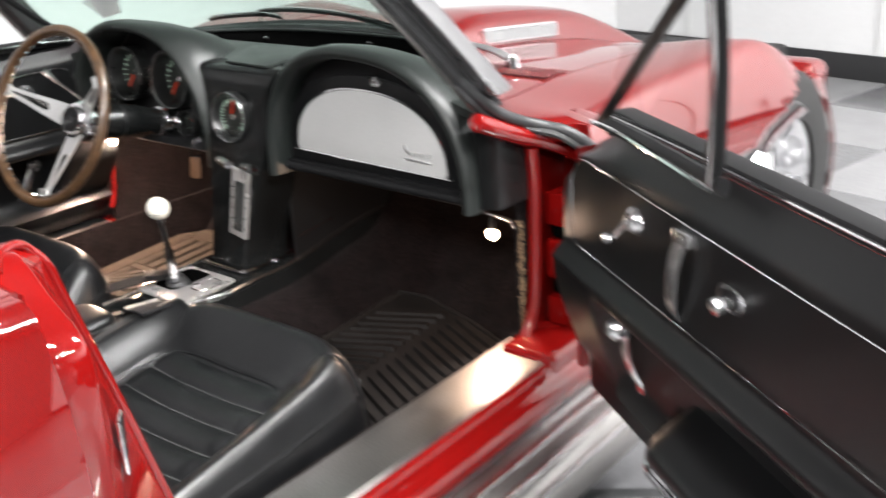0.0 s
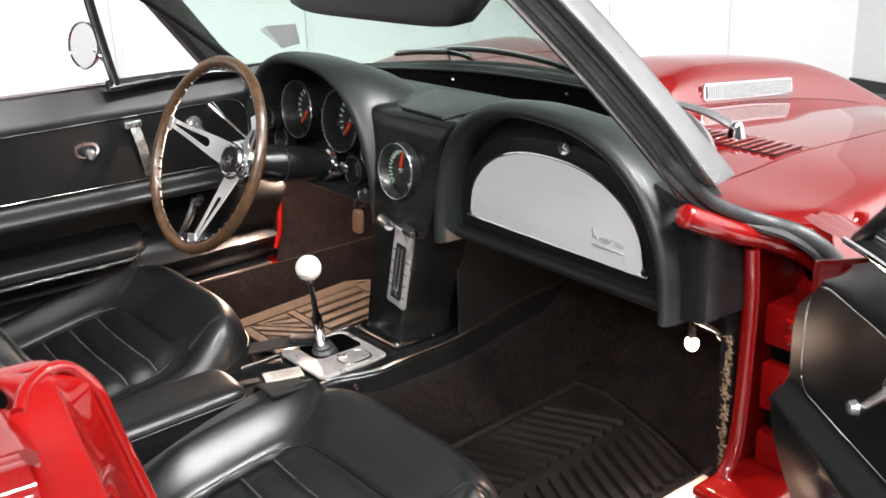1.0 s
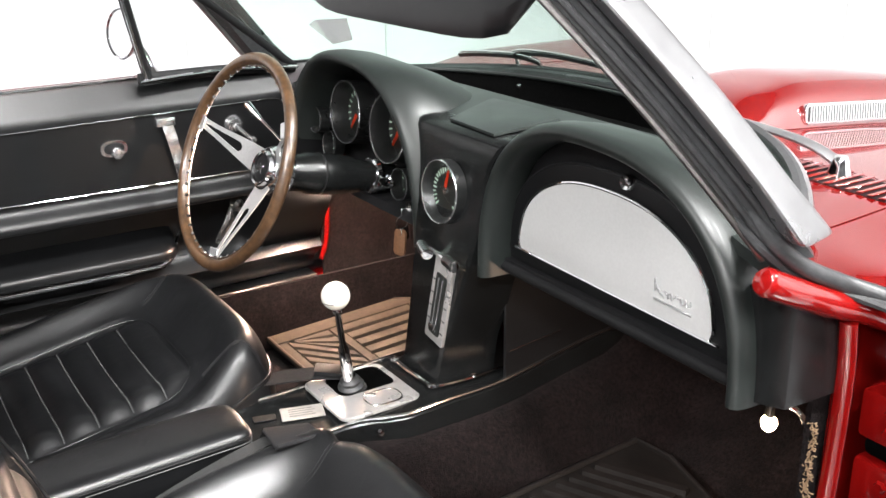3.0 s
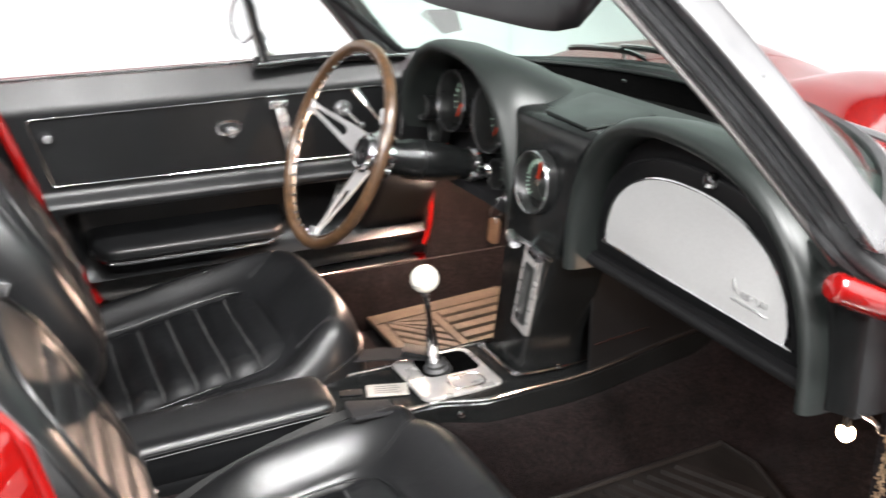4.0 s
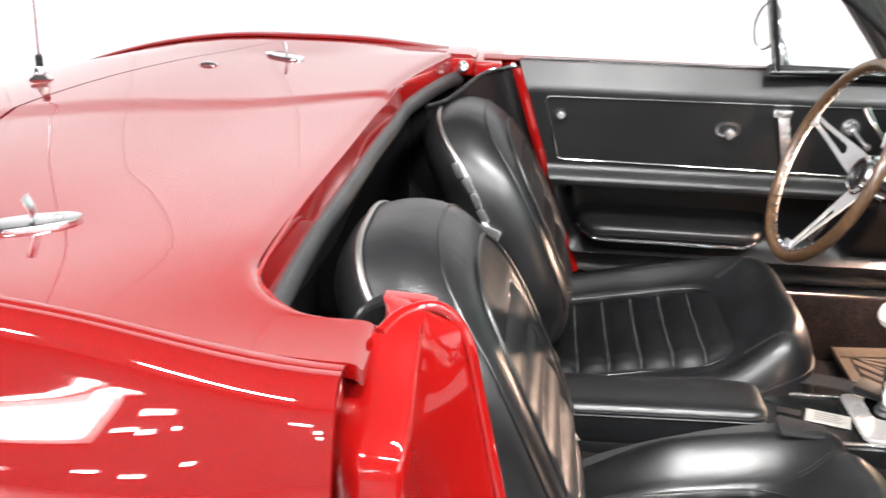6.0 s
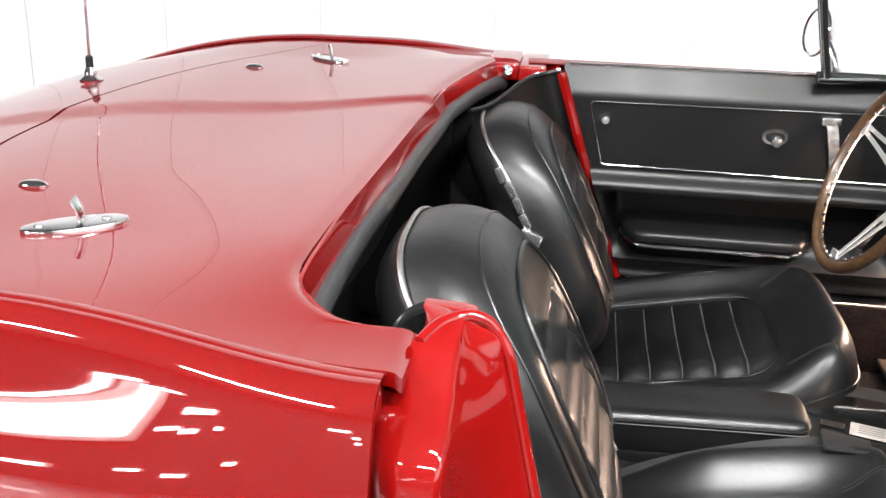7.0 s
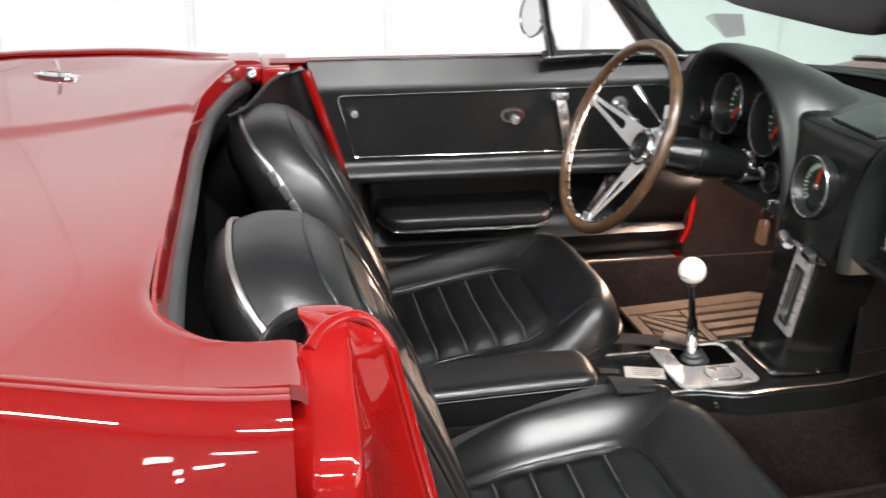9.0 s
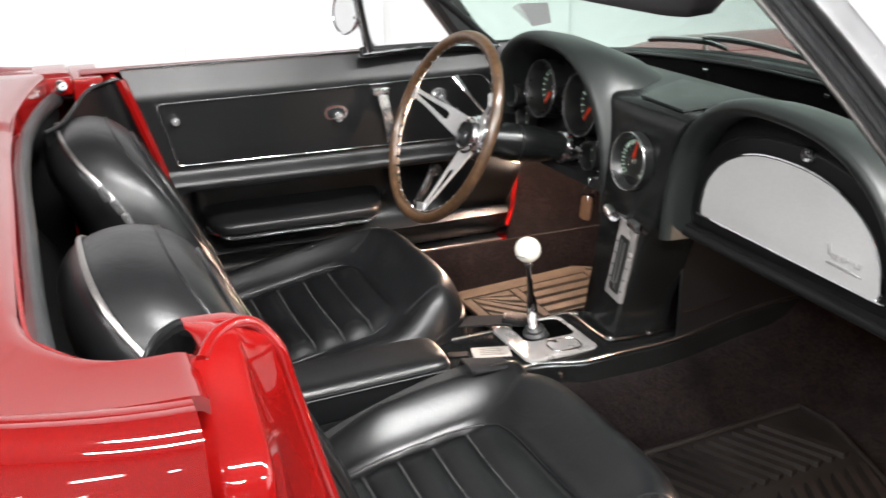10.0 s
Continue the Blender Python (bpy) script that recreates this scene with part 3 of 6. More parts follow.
        part("chrome_stud", lathe([(0, 0.012), (0.009, 0.011), (0.013, 0.006), (0.014, 0)], 18, facing((-0.608, -0.752, 0.852), (1, 0.3, 0.25))), CHROME, blk)
    else:
        part("deck_corner", box(0.772, 0.834, -0.80, -0.7395, 0.34, 0.846, 0.012, 4), RED_JAMB, car, "red corner block at the end of the deck")


def crest_z(y, s=1):
    if s < 0:
        return 0.778 + 0.014 * ease(0.44, 0.66, y) + 0.034 * ease(0.60, 0.88, y) - 0.24 * ease(1.22, 1.95, y)
    return 0.778 + 0.014 * ease(0.44, 0.66, y) - 0.24 * ease(1.18, 1.8, y)


def body_top(x, y):
    """Height of hood, cowl and fender tops."""
    a = abs(x)
    z = 0.797 - 0.085 * max(0.0, y - 0.66) - 0.12 * max(0, y - 1.1) ** 2
    t = ease(0.35, 0.79, a)
    return z * (1 - t) + crest_z(y, x) * t


def fender_edge(x):
    """Where the painted top ends towards the door opening."""
    return 0.336 + (0.045 * ((0.74 - x) / 0.13) ** 2 if x < 0.74 else 0.046 * min(1.0, (x - 0.74) / 0.062) ** 1.5)


def front_body():
    half = steps(0, 0.602, 16)
    xs = [-x for x in half[:0:-1]] + half
    hood = part("hood", surface(lambda x, y: (x, y, body_top(x, y)), xs, steps(0.70, 2.03, 26), 0.008), RED, car, "long red hood with a raised centre scoop")

    def bulge(x, y):
        w = 0.158 - 0.02 * ease(1.3, 2.0, y)
        h = 0.052 * ease(0.76, 0.90, y) * (1 - ease(1.5, 2.2, y))
        crown = 0.040 * ease(0.78, 1.05, y) * (1 - ease(1.45, 2.1, y))
        return x * w, y, body_top(x * w, y) + 0.001 + h * max(0.0, 1 - abs(x) ** 9) + crown * (1 - abs(x) ** 2.6)
    part("hood_scoop", surface(bulge, [-1, -0.995, -0.985, -0.97, -0.94, -0.9, -0.85] + steps(-0.78, 0.78, 12) + [0.85, 0.9, 0.94, 0.97, 0.985, 0.995, 1], steps(0.76, 2.02, 40)), RED, hood, "raised red scoop", 60)
    for s in (-1, 1):
        m = Matrix.Translation((s * 0.151, 1.15, body_top(0.15, 1.15) + 0.027)) @ pose(0, 0, 0, -4.9, s * -8, 0) @ Matrix(((0, 0, s, 0), (1, 0, 0, 0), (0, 1, 0, 0), (0, 0, 0, 1)))
        part("hood_grille", prism(rounded(0.175, 0.021, 0.012), 0.008, m, 0.002), CHROME, hood, "bright ribbed hood vent grille")
        part("grille_field", prism(rounded(0.168, 0.0155, 0.008), 0.0015, m @ pose(0, 0, 0.0075), 0.0), DIAL, hood)
        for k in range(40):
            y = -0.163 + 0.326 * k / 39
            part("grille_slat", moved(box(y - 0.0026, y + 0.0026, -0.015, 0.015, 0.008, 0.0115, 0), m), STEEL, hood, smooth=False)
    cowl = part("cowl", surface(lambda x, y: (x, y, body_top(x, y)), steps(-0.602, 0.602, 30), steps(0.40, 0.695, 8), 0.008), RED, car, "red cowl panel below the windshield")
    # louvred air inlet in the cowl
    for s in (-1, 1):
        part("cowl_vent_well", surface(lambda x, y: (x, y, body_top(x, y) + 0.0012), steps(*sorted((s * 0.33, s * 0.592)), 8), steps(0.60, 0.685, 3), 0.002), MATTE, cowl)
        for k in range(14):
            x = s * (0.338 + 0.019 * k)
            part("louvre", moved(box(-0.0055, 0.0055, 0.599, 0.686, -0.0015, 0.0015, 0.001, 1), Matrix.Translation((x, 0, body_top(x, 0.63) + 0.003)) @ pose(0, 0, 0, 0, s * -10, 0)), RED, cowl)
    for s in (-1, 1):
        def section(y):
            c = crest_z(y, s)
            fl = 0.03 * math.exp(-((y - 1.44) / 0.32) ** 2)
            return smooth_profile([(0.607, body_top(0.607 * s, y)), (0.66, body_top(0.66 * s, y)), (0.72, body_top(0.72 * s, y)), (0.77, c), (0.795, c - 0.001), (0.814, c - 0.008), (0.828 + 0.2 * fl, c - 0.032), (0.842 + fl * 0.5, c - 0.07),
                                   (0.855 + fl, c - 0.13), (0.86 + fl, c - 0.22), (0.85 + fl, c - 0.32), (0.825 + fl * 0.6, c - 0.42), (0.78, c - 0.54)], 4, 7)
        cache = {}

        def side(k, v):
            x0 = section(0.4)[k][0]
            y0 = fender_edge(min(x0, 0.84)) if k < 24 else 0.384 + 0.045 * ease(24, 34, k)
            y = y0 + (2.02 - y0) * v
            key = round(y, 6)
            if key not in cache:
                cache[key] = section(y)
            x, z = cache[key][k]
            lip = 0.010 * (1 - ease(0.0, 0.03, v))
            return s * x * (1 - 0.22 * ease(1.6, 2.3, y)), y, z - (lip if k < 30 else 0)

        def keep(k, v):
            y = 0.41 + 1.61 * v
            z = section(y)[int(k)][1]
            return (y - 1.44) ** 2 + (z - 0.33) ** 2 > 0.35 ** 2
        part("front_fender", surface(side, list(range(45)), [0, 0.008, 0.016, 0.03, 0.05] + steps(0.08, 1, 46), 0.010, keep, (-s * 0.6, 0, -0.8)), RED, car, "red front fender with a rounded crest", 50)
    for s in (-1, 1):
        for y in (1.44, -1.1):
            wheel = part("wheel", lathe([(0.20, -0.09), (0.29, -0.1), (0.325, -0.08), (0.338, -0.04), (0.338, 0.04), (0.325, 0.08), (0.29, 0.1), (0.20, 0.09)], 40, Matrix.Translation((s * 0.735, y, 0.338)) @ pose(0, 0, 0, 0, 90, 0)), TYRE, car, "black tyre on a bright wheel")
            part("rim", lathe([(0.0, 0.06), (0.03, 0.065), (0.06, 0.04), (0.15, 0.03), (0.18, 0.07), (0.205, 0.08), (0.2, -0.08)], 36, Matrix.Translation((s * 0.735, y, 0.338)) @ pose(0, 0, 0, 0, 90 * s, 0)), CHROME, wheel)
        part("wheel_well", box(*sorted((s * 0.62, s * 0.65)), -1.55, -0.87, 0.17, 0.80, 0.004), MATTE, car)
        part("wheel_well", box(*sorted((s * 0.57, s * 0.60)), 0.95, 1.9, 0.17, 0.56, 0.004), MATTE, car)
    part("nose", box(-0.70, 0.70, 1.96, 2.10, 0.28, 0.585, 0.05, 4), RED, car)
    part("underbody", box(-0.62, 0.62, -2.2, 2.2, 0.14, 0.17, 0.01), MATTE, car)
    part("engine_bay", box(-0.56, 0.56, 0.80, 2.1, 0.17, 0.62, 0.02), MATTE, car)


deck_lid()

for side_sign in (-1, 1):
    rear_fender(side_sign)
    b_post(side_sign)
tail_panel()
front_body()


# ---- sills, hinge pillars, side pipe
def door_opening(s):
    label = "red door sill with a polished scuff plate"
    rings = []
    for y in steps(-0.74, 0.40, 24):
        rings.append([(s * x, y, z) for x, z in ((0.705, 0.18), (0.705, 0.322), (0.708, 0.332), (0.72, 0.335), (0.822, 0.335), (0.830, 0.331), (0.834, 0.316), (0.842, 0.309), (0.852, 0.305), (0.859, 0.296), (0.856, 0.26), (0.80, 0.17))])
    sill = part("door_sill", rings_mesh(rings, (True, True)), RED_JAMB, car, label, 45)
    part("scuff_plate", box(*sorted((s * 0.699, s * 0.818)), -0.60, 0.30, 0.3345, 0.3385, 0.0015, 1), ALUMINIUM, sill, "worn brushed aluminium scuff plate")
    part("scuff_rib", box(*sorted((s * 0.806, s * 0.812)), -0.60, 0.30, 0.3385, 0.3415, 0.0012, 1), ALUMINIUM, sill)
    # exhaust pipe with a ribbed bright cover
    rings = []
    for y in steps(-0.72, 0.455, 20):
        rings.append([(s * (0.875 + 0.075 * a), y, 0.175 + 0.075 * b) for a, b in (squircle(k, 28, 2.6) for k in range(28))])
    pipe = part("side_exhaust", rings_mesh(rings, (True, True)), ALUMINIUM, car, "bright ribbed side exhaust cover", 50)
    for k in range(6):
        a = radians(25 + 26 * k)
        cx, cz = s * (0.875 + 0.077 * math.cos(a)), 0.175 + 0.077 * math.sin(a)
        part("exhaust_rib", box(cx - 0.006, cx + 0.006, -0.70, 0.43, cz - 0.006, cz + 0.006, 0.003), STEEL, pipe)
    part("rocker_seal", box(*sorted((s * 0.80, s * 0.858)), -0.72, 0.45, 0.245, 0.262, 0.004), RUBBER, sill)


def hinge_pillar(s):
    # upright flange that bounds the opening, bending into the sill
    line = [(s * 0.735, 0.235, 0.322), (s * 0.735, 0.285, 0.338), (s * 0.735, 0.318, 0.375), (s * 0.733, 0.335, 0.43), (s * 0.733, 0.343, 0.55), (s * 0.735, 0.342, 0.66), (s * 0.738, 0.33, 0.73)]
    if s < 0:
        line = [(x + 0.036, y - 0.006, z) for x, y, z in line[2:]]
    pil = part("hinge_pillar", tube(line, 0.0095 if s > 0 else 0.006, 12, steps=7, up=(s, 0, 0), flat=1.35), RED_JAMB, car, "red hinge pillar of the door opening")
    if s < 0:
        return
    part("pillar_foot", box(*sorted((s * 0.715, s * 0.835)), 0.24, 0.42, 0.30, 0.352, 0.016, 3), RED_JAMB, pil)
    # back wall of the hinge recess
    part("hinge_recess", box(*sorted((s * 0.70, s * 0.83)), 0.475, 0.49, 0.27, 0.77, 0.004), RED_JAMB, pil)
    part("recess_side", box(*sorted((s * 0.712, s * 0.722)), 0.35, 0.48, 0.33, 0.74, 0.003), RED_JAMB, pil)
    # solid black blocks stand for the shade inside the hinge slots
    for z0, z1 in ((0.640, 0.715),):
        part("slot_shade", prism([(0.775 + 0.034 * a, (z0 + z1) / 2 + (z1 - z0) / 2 * b) for a, b in (squircle(k, 20, 3) for k in range(20))], 0.004, front_plane(0.4745)), HOLE_SHADE, pil)
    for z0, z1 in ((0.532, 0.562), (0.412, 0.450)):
        part("slot_shade", box(*sorted((s * 0.744, s * 0.822)), 0.384, 0.470, z0, z1, 0.012, 2), HOLE_SHADE, pil)
    for z0, z1 in ((0.562, 0.630), (0.450, 0.532), (0.352, 0.412)):
        part("door_hinge", box(*sorted((s * 0.741, s * 0.825)), 0.372, 0.466, z0, z1, 0.008), RED_JAMB, pil, "red painted door hinge")
        for dz in (0.3, 0.7):
            part("hinge_bolt", lathe([(0, 0.006), (0.006, 0.006), (0.0085, 0.003), (0.0085, 0)], 6, facing((s * 0.785, 0.373, z0 + (z1 - z0) * dz), (0, -1, 0))), RED_JAMB, pil, smooth=False)
    part("hinge_arm", moved(box(-0.03, 0.04, -0.04, 0.045, -0.032, 0.032, 0.012, 3), Matrix.Translation((s * 0.83, 0.425, 0.632)) @ pose(0, 0, 0, 0, 0, 30)), RED_JAMB, pil, "red hinge arm reaching to the door")
    # rounded rail below the cowl, the rubber seal on it and the fender's turned edge
    rail = [(s * 0.724, 0.178, 0.812), (s * 0.730, 0.225, 0.790), (s * 0.733, 0.29, 0.762), (s * 0.748, 0.36, 0.737), (s * 0.778, 0.43, 0.70), (s * 0.80, 0.48, 0.645), (s * 0.803, 0.50, 0.60)]
    part("cowl_rail", tube(rail, 0.0170, 16, steps=9, flat=1.05, scale=lambda t: math.sqrt(max(0.02, 1 - max(0.0, 1 - t / 0.045) ** 2))), RED_JAMB, pil, "rounded red rail")
    seal = [(s * 0.686, 0.142, 0.935), (s * 0.704, 0.172, 0.889), (s * 0.722, 0.206, 0.846), (s * 0.728, 0.25, 0.812), (s * 0.738, 0.308, 0.784), (s * 0.765, 0.338, 0.772), (s * 0.80, 0.352, 0.764), (s * 0.828, 0.370, 0.744), (s * 0.838, 0.405, 0.710), (s * 0.840, 0.45, 0.665), (s * 0.838, 0.48, 0.63)]
    part("rubber_seal", tube(seal, 0.0095, 12, steps=7, flat=1.15, scale=lambda t: 0.2 + 0.8 * ease(0.0, 0.2, t)), RUBBER, pil, "grey-black double-lobed door seal")
    part("rubber_seal", tube([(x - s * 0.010, y - 0.012, z - 0.006) for x, y, z in seal], 0.007, 8, steps=7, scale=lambda t: 0.2 + 0.8 * ease(0.0, 0.2, t)), RUBBER, pil)
    def lip(x, v):
        return s * x, fender_edge(x) + 0.002 + 0.012 * v, body_top(x, 0.4) - 0.008 - 0.035 * v
    part("fender_flange", surface(lip, steps(0.612, 0.83, 16), steps(0, 1, 3), 0.003, None, (0, 1, 0)), RED_JAMB, pil)


for side_sign in (-1, 1):
    door_opening(side_sign)
    hinge_pillar(side_sign)


# ---- doors
def door_x(z, sink=0.10):
    """How far the trim panel stands from the car's middle at a height."""
    return 0.648 - 0.035 * min(max((0.870 - z) / 0.058, 0.0), 1.0) - 0.024 * ease(0.648, 0.612, z) + (sink + 0.02) * ease(0.606, 0.572, z) - 0.05 * ease(0.470, 0.405, z)


def rear_y(z):
    return -0.630 + (0.865 - z) * 0.325


def door(s, m, label, sink=0.10, front=0.305, slide=0.0, mirror=True):
    flip = Matrix.Diagonal((s, 1, 1, 1))

    def skin(y, k):
        prof = [(0.657, 0.868), (0.668, 0.8735), (0.70, 0.864), (0.735, 0.84), (0.77, 0.80), (0.81, 0.74), (0.84, 0.66), (0.852, 0.56), (0.845, 0.46), (0.83, 0.38), (0.80, 0.33)]
        x, z = prof[k]
        return x, y, z - 0.03 * ease(0.1, 0.4, y) * ease(0.6, 0.86, z)
    d = part("door", moved(surface(skin, steps(-0.71, front + 0.07, 24), list(range(11)), 0.012, None, (-1, 0, -0.2)), flip), RED, car, label, 50)
    d.matrix_basis = m

    def sub(name, bm, mat, text="", **kw):
        return part(name, moved(bm, flip), mat, d, text, **kw)

    # shell edges in body colour
    def edge(z, k):
        y = rear_y(z) - 0.012
        return (door_x(z, sink) + 0.012, y, z) if k == 0 else (door_x(z, sink) + 0.05 + 0.06 * ease(0.86, 0.6, z), y - 0.05, z)
    sub("door_edge", surface(edge, steps(0.345, 0.862, 16), [0, 1], 0.01, None, (0, -1, 0)), RED_JAMB)
    if s > 0:
        sub("door_front_edge", box(0.66, 0.83, front + 0.05, front + 0.064, 0.36, 0.78, 0.006), RED_JAMB)
    sub("door_bottom_edge", box(0.675 + sink * 0.7, 0.80, -0.45, front + 0.05, 0.341, 0.356, 0.004), VINYL)

    # trim panel: flat upper field, recessed lower field
    zs = [0.352, 0.356, 0.365, 0.38, 0.40, 0.42] + steps(0.44, 0.54, 5) + steps(0.56, 0.658, 26) + [0.66, 0.69, 0.72, 0.75, 0.78, 0.80, 0.812, 0.822, 0.832, 0.842, 0.852, 0.86, 0.866, 0.869]

    def panel(z, v):
        y0 = rear_y(z)
        y1 = front - (0.07 * ease(0.73, 0.81, z) if s > 0 else 0.0)
        y = y0 + (y1 - y0) * v
        x = door_x(z, sink)
        # the recess closes towards its ends
        if z < 0.612:
            blend = max(1 - ease(-0.540 + (0.62 - z) * 0.2, -0.505 + (0.62 - z) * 0.2, y), ease(front - 0.20, front - 0.15, y))
            x = x * (1 - blend) + (0.592 + (sink + 0.03) * ease(0.612, 0.36, z)) * blend
        if z < 0.44:
            low = ease(0.44, 0.415, z)
            x = x * (1 - low) + (0.655 + (sink - 0.025) * ease(0.44, 0.36, z)) * low
        return x, y, z - (0.065 * ease(0.14, front, y) * ease(0.79, 0.87, z) if s > 0 else 0.0)
    sub("trim_panel", surface(panel, zs, [0, 0.006, 0.014] + steps(0.03, 0.97, 44) + [0.986, 0.994, 1], 0.012, None, (1, 0, 0)), VINYL, "black moulded vinyl door panel", sharp=60)
    sub("window_ledge", sweep(bmesh.new(), [(0.662, y, 0.866) for y in steps(-0.625, 0.31 if s < 0 else 0.265, 14)], [(-0.013, 0), (-0.012, 0.003), (0.012, 0.003), (0.013, 0.0), (0.013, -0.03), (-0.01, -0.03)]), VINYL)
    sub("window_strip", tube([(0.649, -0.62, 0.870), (0.649, -0.3, 0.871), (0.649, 0.0, 0.871), (0.649, 0.24, 0.868)], 0.0030, 8), CHROME)

    if s > 0:
        sub("belt_seal", box(0.653, 0.690, -0.66, 0.25, 0.860, 0.8780, 0.004), MATTE, "black rubber seal along the window slot")

    # bright strips
    def on(y, z, out=0.004):
        return door_x(z, sink) - out, y, z
    frame = []
    end = front - (0.083 if s < 0 else 0.042)
    for yc, zc, r, a0 in ((end, 0.803, 0.045 if s < 0 else 0.06, 90), (end, 0.652, 0.045 if s < 0 else 0.03, 0), (-0.536, 0.658, 0.010, -90), (-0.567, 0.797, 0.010, -180)):
        sy, sz = (-1 if yc > 0 else 1), (-1 if zc > 0.72 else 1)
        for q in range(7):
            a = radians(a0 - 90 * q / 6)
            frame.append(on(yc + sy * r + r * math.cos(a), zc + sz * r + r * math.sin(a)))
    dense = []
    for k, q in enumerate(frame):
        w = frame[(k + 1) % len(frame)]
        n = max(1, int(abs(w[1] - q[1]) / 0.05))
        dense += [on(q[1] + (w[1] - q[1]) * t / n, q[2] + (w[2] - q[2]) * t / n) for t in range(n)]
    frame = dense
    sub("chrome_strip", tube(frame, 0.0014, 8, closed=True, steps=1, up=(1, 0, 0)), CHROME, "thin chrome strip framing the panel")
    sub("chrome_strip", tube([(0.722 + sink - 0.10, -0.03, 0.515), (0.722 + sink - 0.10, 0.1, 0.512), (0.712 + sink - 0.10, 0.2, 0.510), (0.70 + sink - 0.10, 0.265, 0.508)], 0.0038, 8), CHROME)

    k0 = sink - 0.10
    # armrest
    rings = []
    for y, f in ((-0.475, 0.25), (-0.468, 0.55), (-0.455, 0.8), (-0.44, 0.95), (-0.42, 1.0), (-0.3, 1.0), (-0.18, 1.0), (-0.1, 1.0), (-0.085, 0.97), (-0.07, 0.8), (-0.055, 0.5), (-0.048, 0.25)):
        rings.append([(0.735 + k0 - a * (0.35 + 0.65 * f), y, 0.493 + b - 0.003 * (y + 0.25)) for a, b in ((0, -0.02), (0.10, -0.021), (0.114, -0.018), (0.120, -0.010), (0.120, 0.002), (0.116, 0.008), (0.106, 0.014), (0.06, 0.030), (0.0, 0.044))])
    sub("armrest", rings_mesh(rings, (True, True)), VINYL, "black padded armrest", sharp=50)
    sub("chrome_strip", tube([(0.675 + k0, -0.474, 0.488), (0.628 + k0, -0.45, 0.476), (0.615 + k0, -0.42, 0.472), (0.614 + k0, -0.3, 0.472), (0.614 + k0, -0.15, 0.471), (0.617 + k0, -0.092, 0.473), (0.655 + k0, -0.06, 0.495), (0.70 + k0, -0.03, 0.513)], 0.0045, 8, steps=5), CHROME)

    # lock knob at the rear, inside handle, window crank, vent crank, lower crank
    sub("lock_bezel", lathe([(0, 0.004), (0.014, 0.003), (0.017, 0)], 20, facing(on(-0.535, 0.757, -0.003), (-1, 0, 0))), MATTE)
    sub("lock_knob", lathe([(0, 0.02), (0.008, 0.019), (0.010, 0.012), (0.006, 0.002), (0.006, 0)], 14, facing(on(-0.533, 0.757, 0), (-1, 0, 0.1))), SOFT_CHROME)
    c = on(-0.172, 0.742, 0)
    sub("handle_escutcheon", prism([(c[1] + 0.027 * a, c[2] + 0.017 * b) for a, b in (squircle(k, 24, 2.5) for k in range(24))], -0.006, wall_plane(c[0] + 0.002, 1), 0.0), CHROME)
    sub("handle_recess", prism([(c[1] + 0.020 * a, c[2] + 0.011 * b) for a, b in (squircle(k, 24, 2.5) for k in range(24))], -0.0015, wall_plane(c[0] - 0.0045, 1), 0.0), MATTE)
    sub("door_handle", lathe([(0, 0.028), (0.010, 0.026), (0.012, 0.016), (0.007, 0.006), (0.009, 0)], 16, facing((c[0], c[1] + 0.002, c[2] - 0.004), (-1, 0, -0.15))), SOFT_CHROME)
    sub("pull_bracket", box(0.600, 0.625, -0.083, -0.043, 0.774, 0.792, 0.004), SOFT_CHROME)
    sub("pull_strap", sweep(bmesh.new(), spline([(0.607, -0.062, 0.785), (0.598, -0.056, 0.75), (0.598, -0.048, 0.71), (0.606, -0.04, 0.67), (0.622, -0.038, 0.655)], 5), [(-0.011, -0.002), (0.011, -0.002), (0.011, 0.003), (-0.011, 0.003)], up=(1, 0, 0)), SOFT_CHROME, "polished door pull")
    v = on(0.085, 0.757, 0)
    sub("vent_crank_base", lathe([(0, 0.016), (0.014, 0.014), (0.021, 0.006), (0.022, 0)], 20, facing((v[0] + 0.003, v[1], v[2]), (-1, 0, 0))), SOFT_CHROME)
    sub("vent_crank", rod((v[0] - 0.012, v[1], v[2]), (v[0] - 0.02, v[1] + 0.03, v[2] - 0.032), 0.006, 0.004), SOFT_CHROME)
    sub("vent_crank_knob", lathe([(0, 0.018), (0.007, 0.016), (0.009, 0.008), (0.005, 0)], 12, facing((v[0] - 0.02, v[1] + 0.03, v[2] - 0.032), (-1, 0, 0))), SOFT_CHROME)
    sub("window_crank_knob", lathe([(0, 0.03), (0.011, 0.028), (0.019, 0.018), (0.017, 0.006), (0.008, 0)], 18, facing((0.70 + k0, 0.105 + slide, 0.555), (-1, 0, 0.2))), SOFT_CHROME)
    sub("window_crank", sweep(bmesh.new(), spline([(0.700 + k0, 0.103 + slide, 0.555), (0.695 + k0, 0.09 + slide, 0.525), (0.70 + k0, 0.075 + slide, 0.495), (0.712 + k0, 0.066 + slide, 0.472)], 5), circle(0.0085, 8, 1.3, 0.6), up=(1, 0, 0)), SOFT_CHROME, "chrome window crank")
    sub("window_crank_hub", lathe([(0, 0.03), (0.012, 0.028), (0.015, 0.01), (0.018, 0)], 16, facing((0.735 + k0, 0.064 + slide, 0.468), (-1, 0, 0))), SOFT_CHROME)

    # vent window
    post_low, post_high = Vector((0.605, -0.088 - slide, 0.872)), Vector((0.555, -0.152 - slide, 1.15))
    front_low = Vector((0.635, 0.245, 0.862))
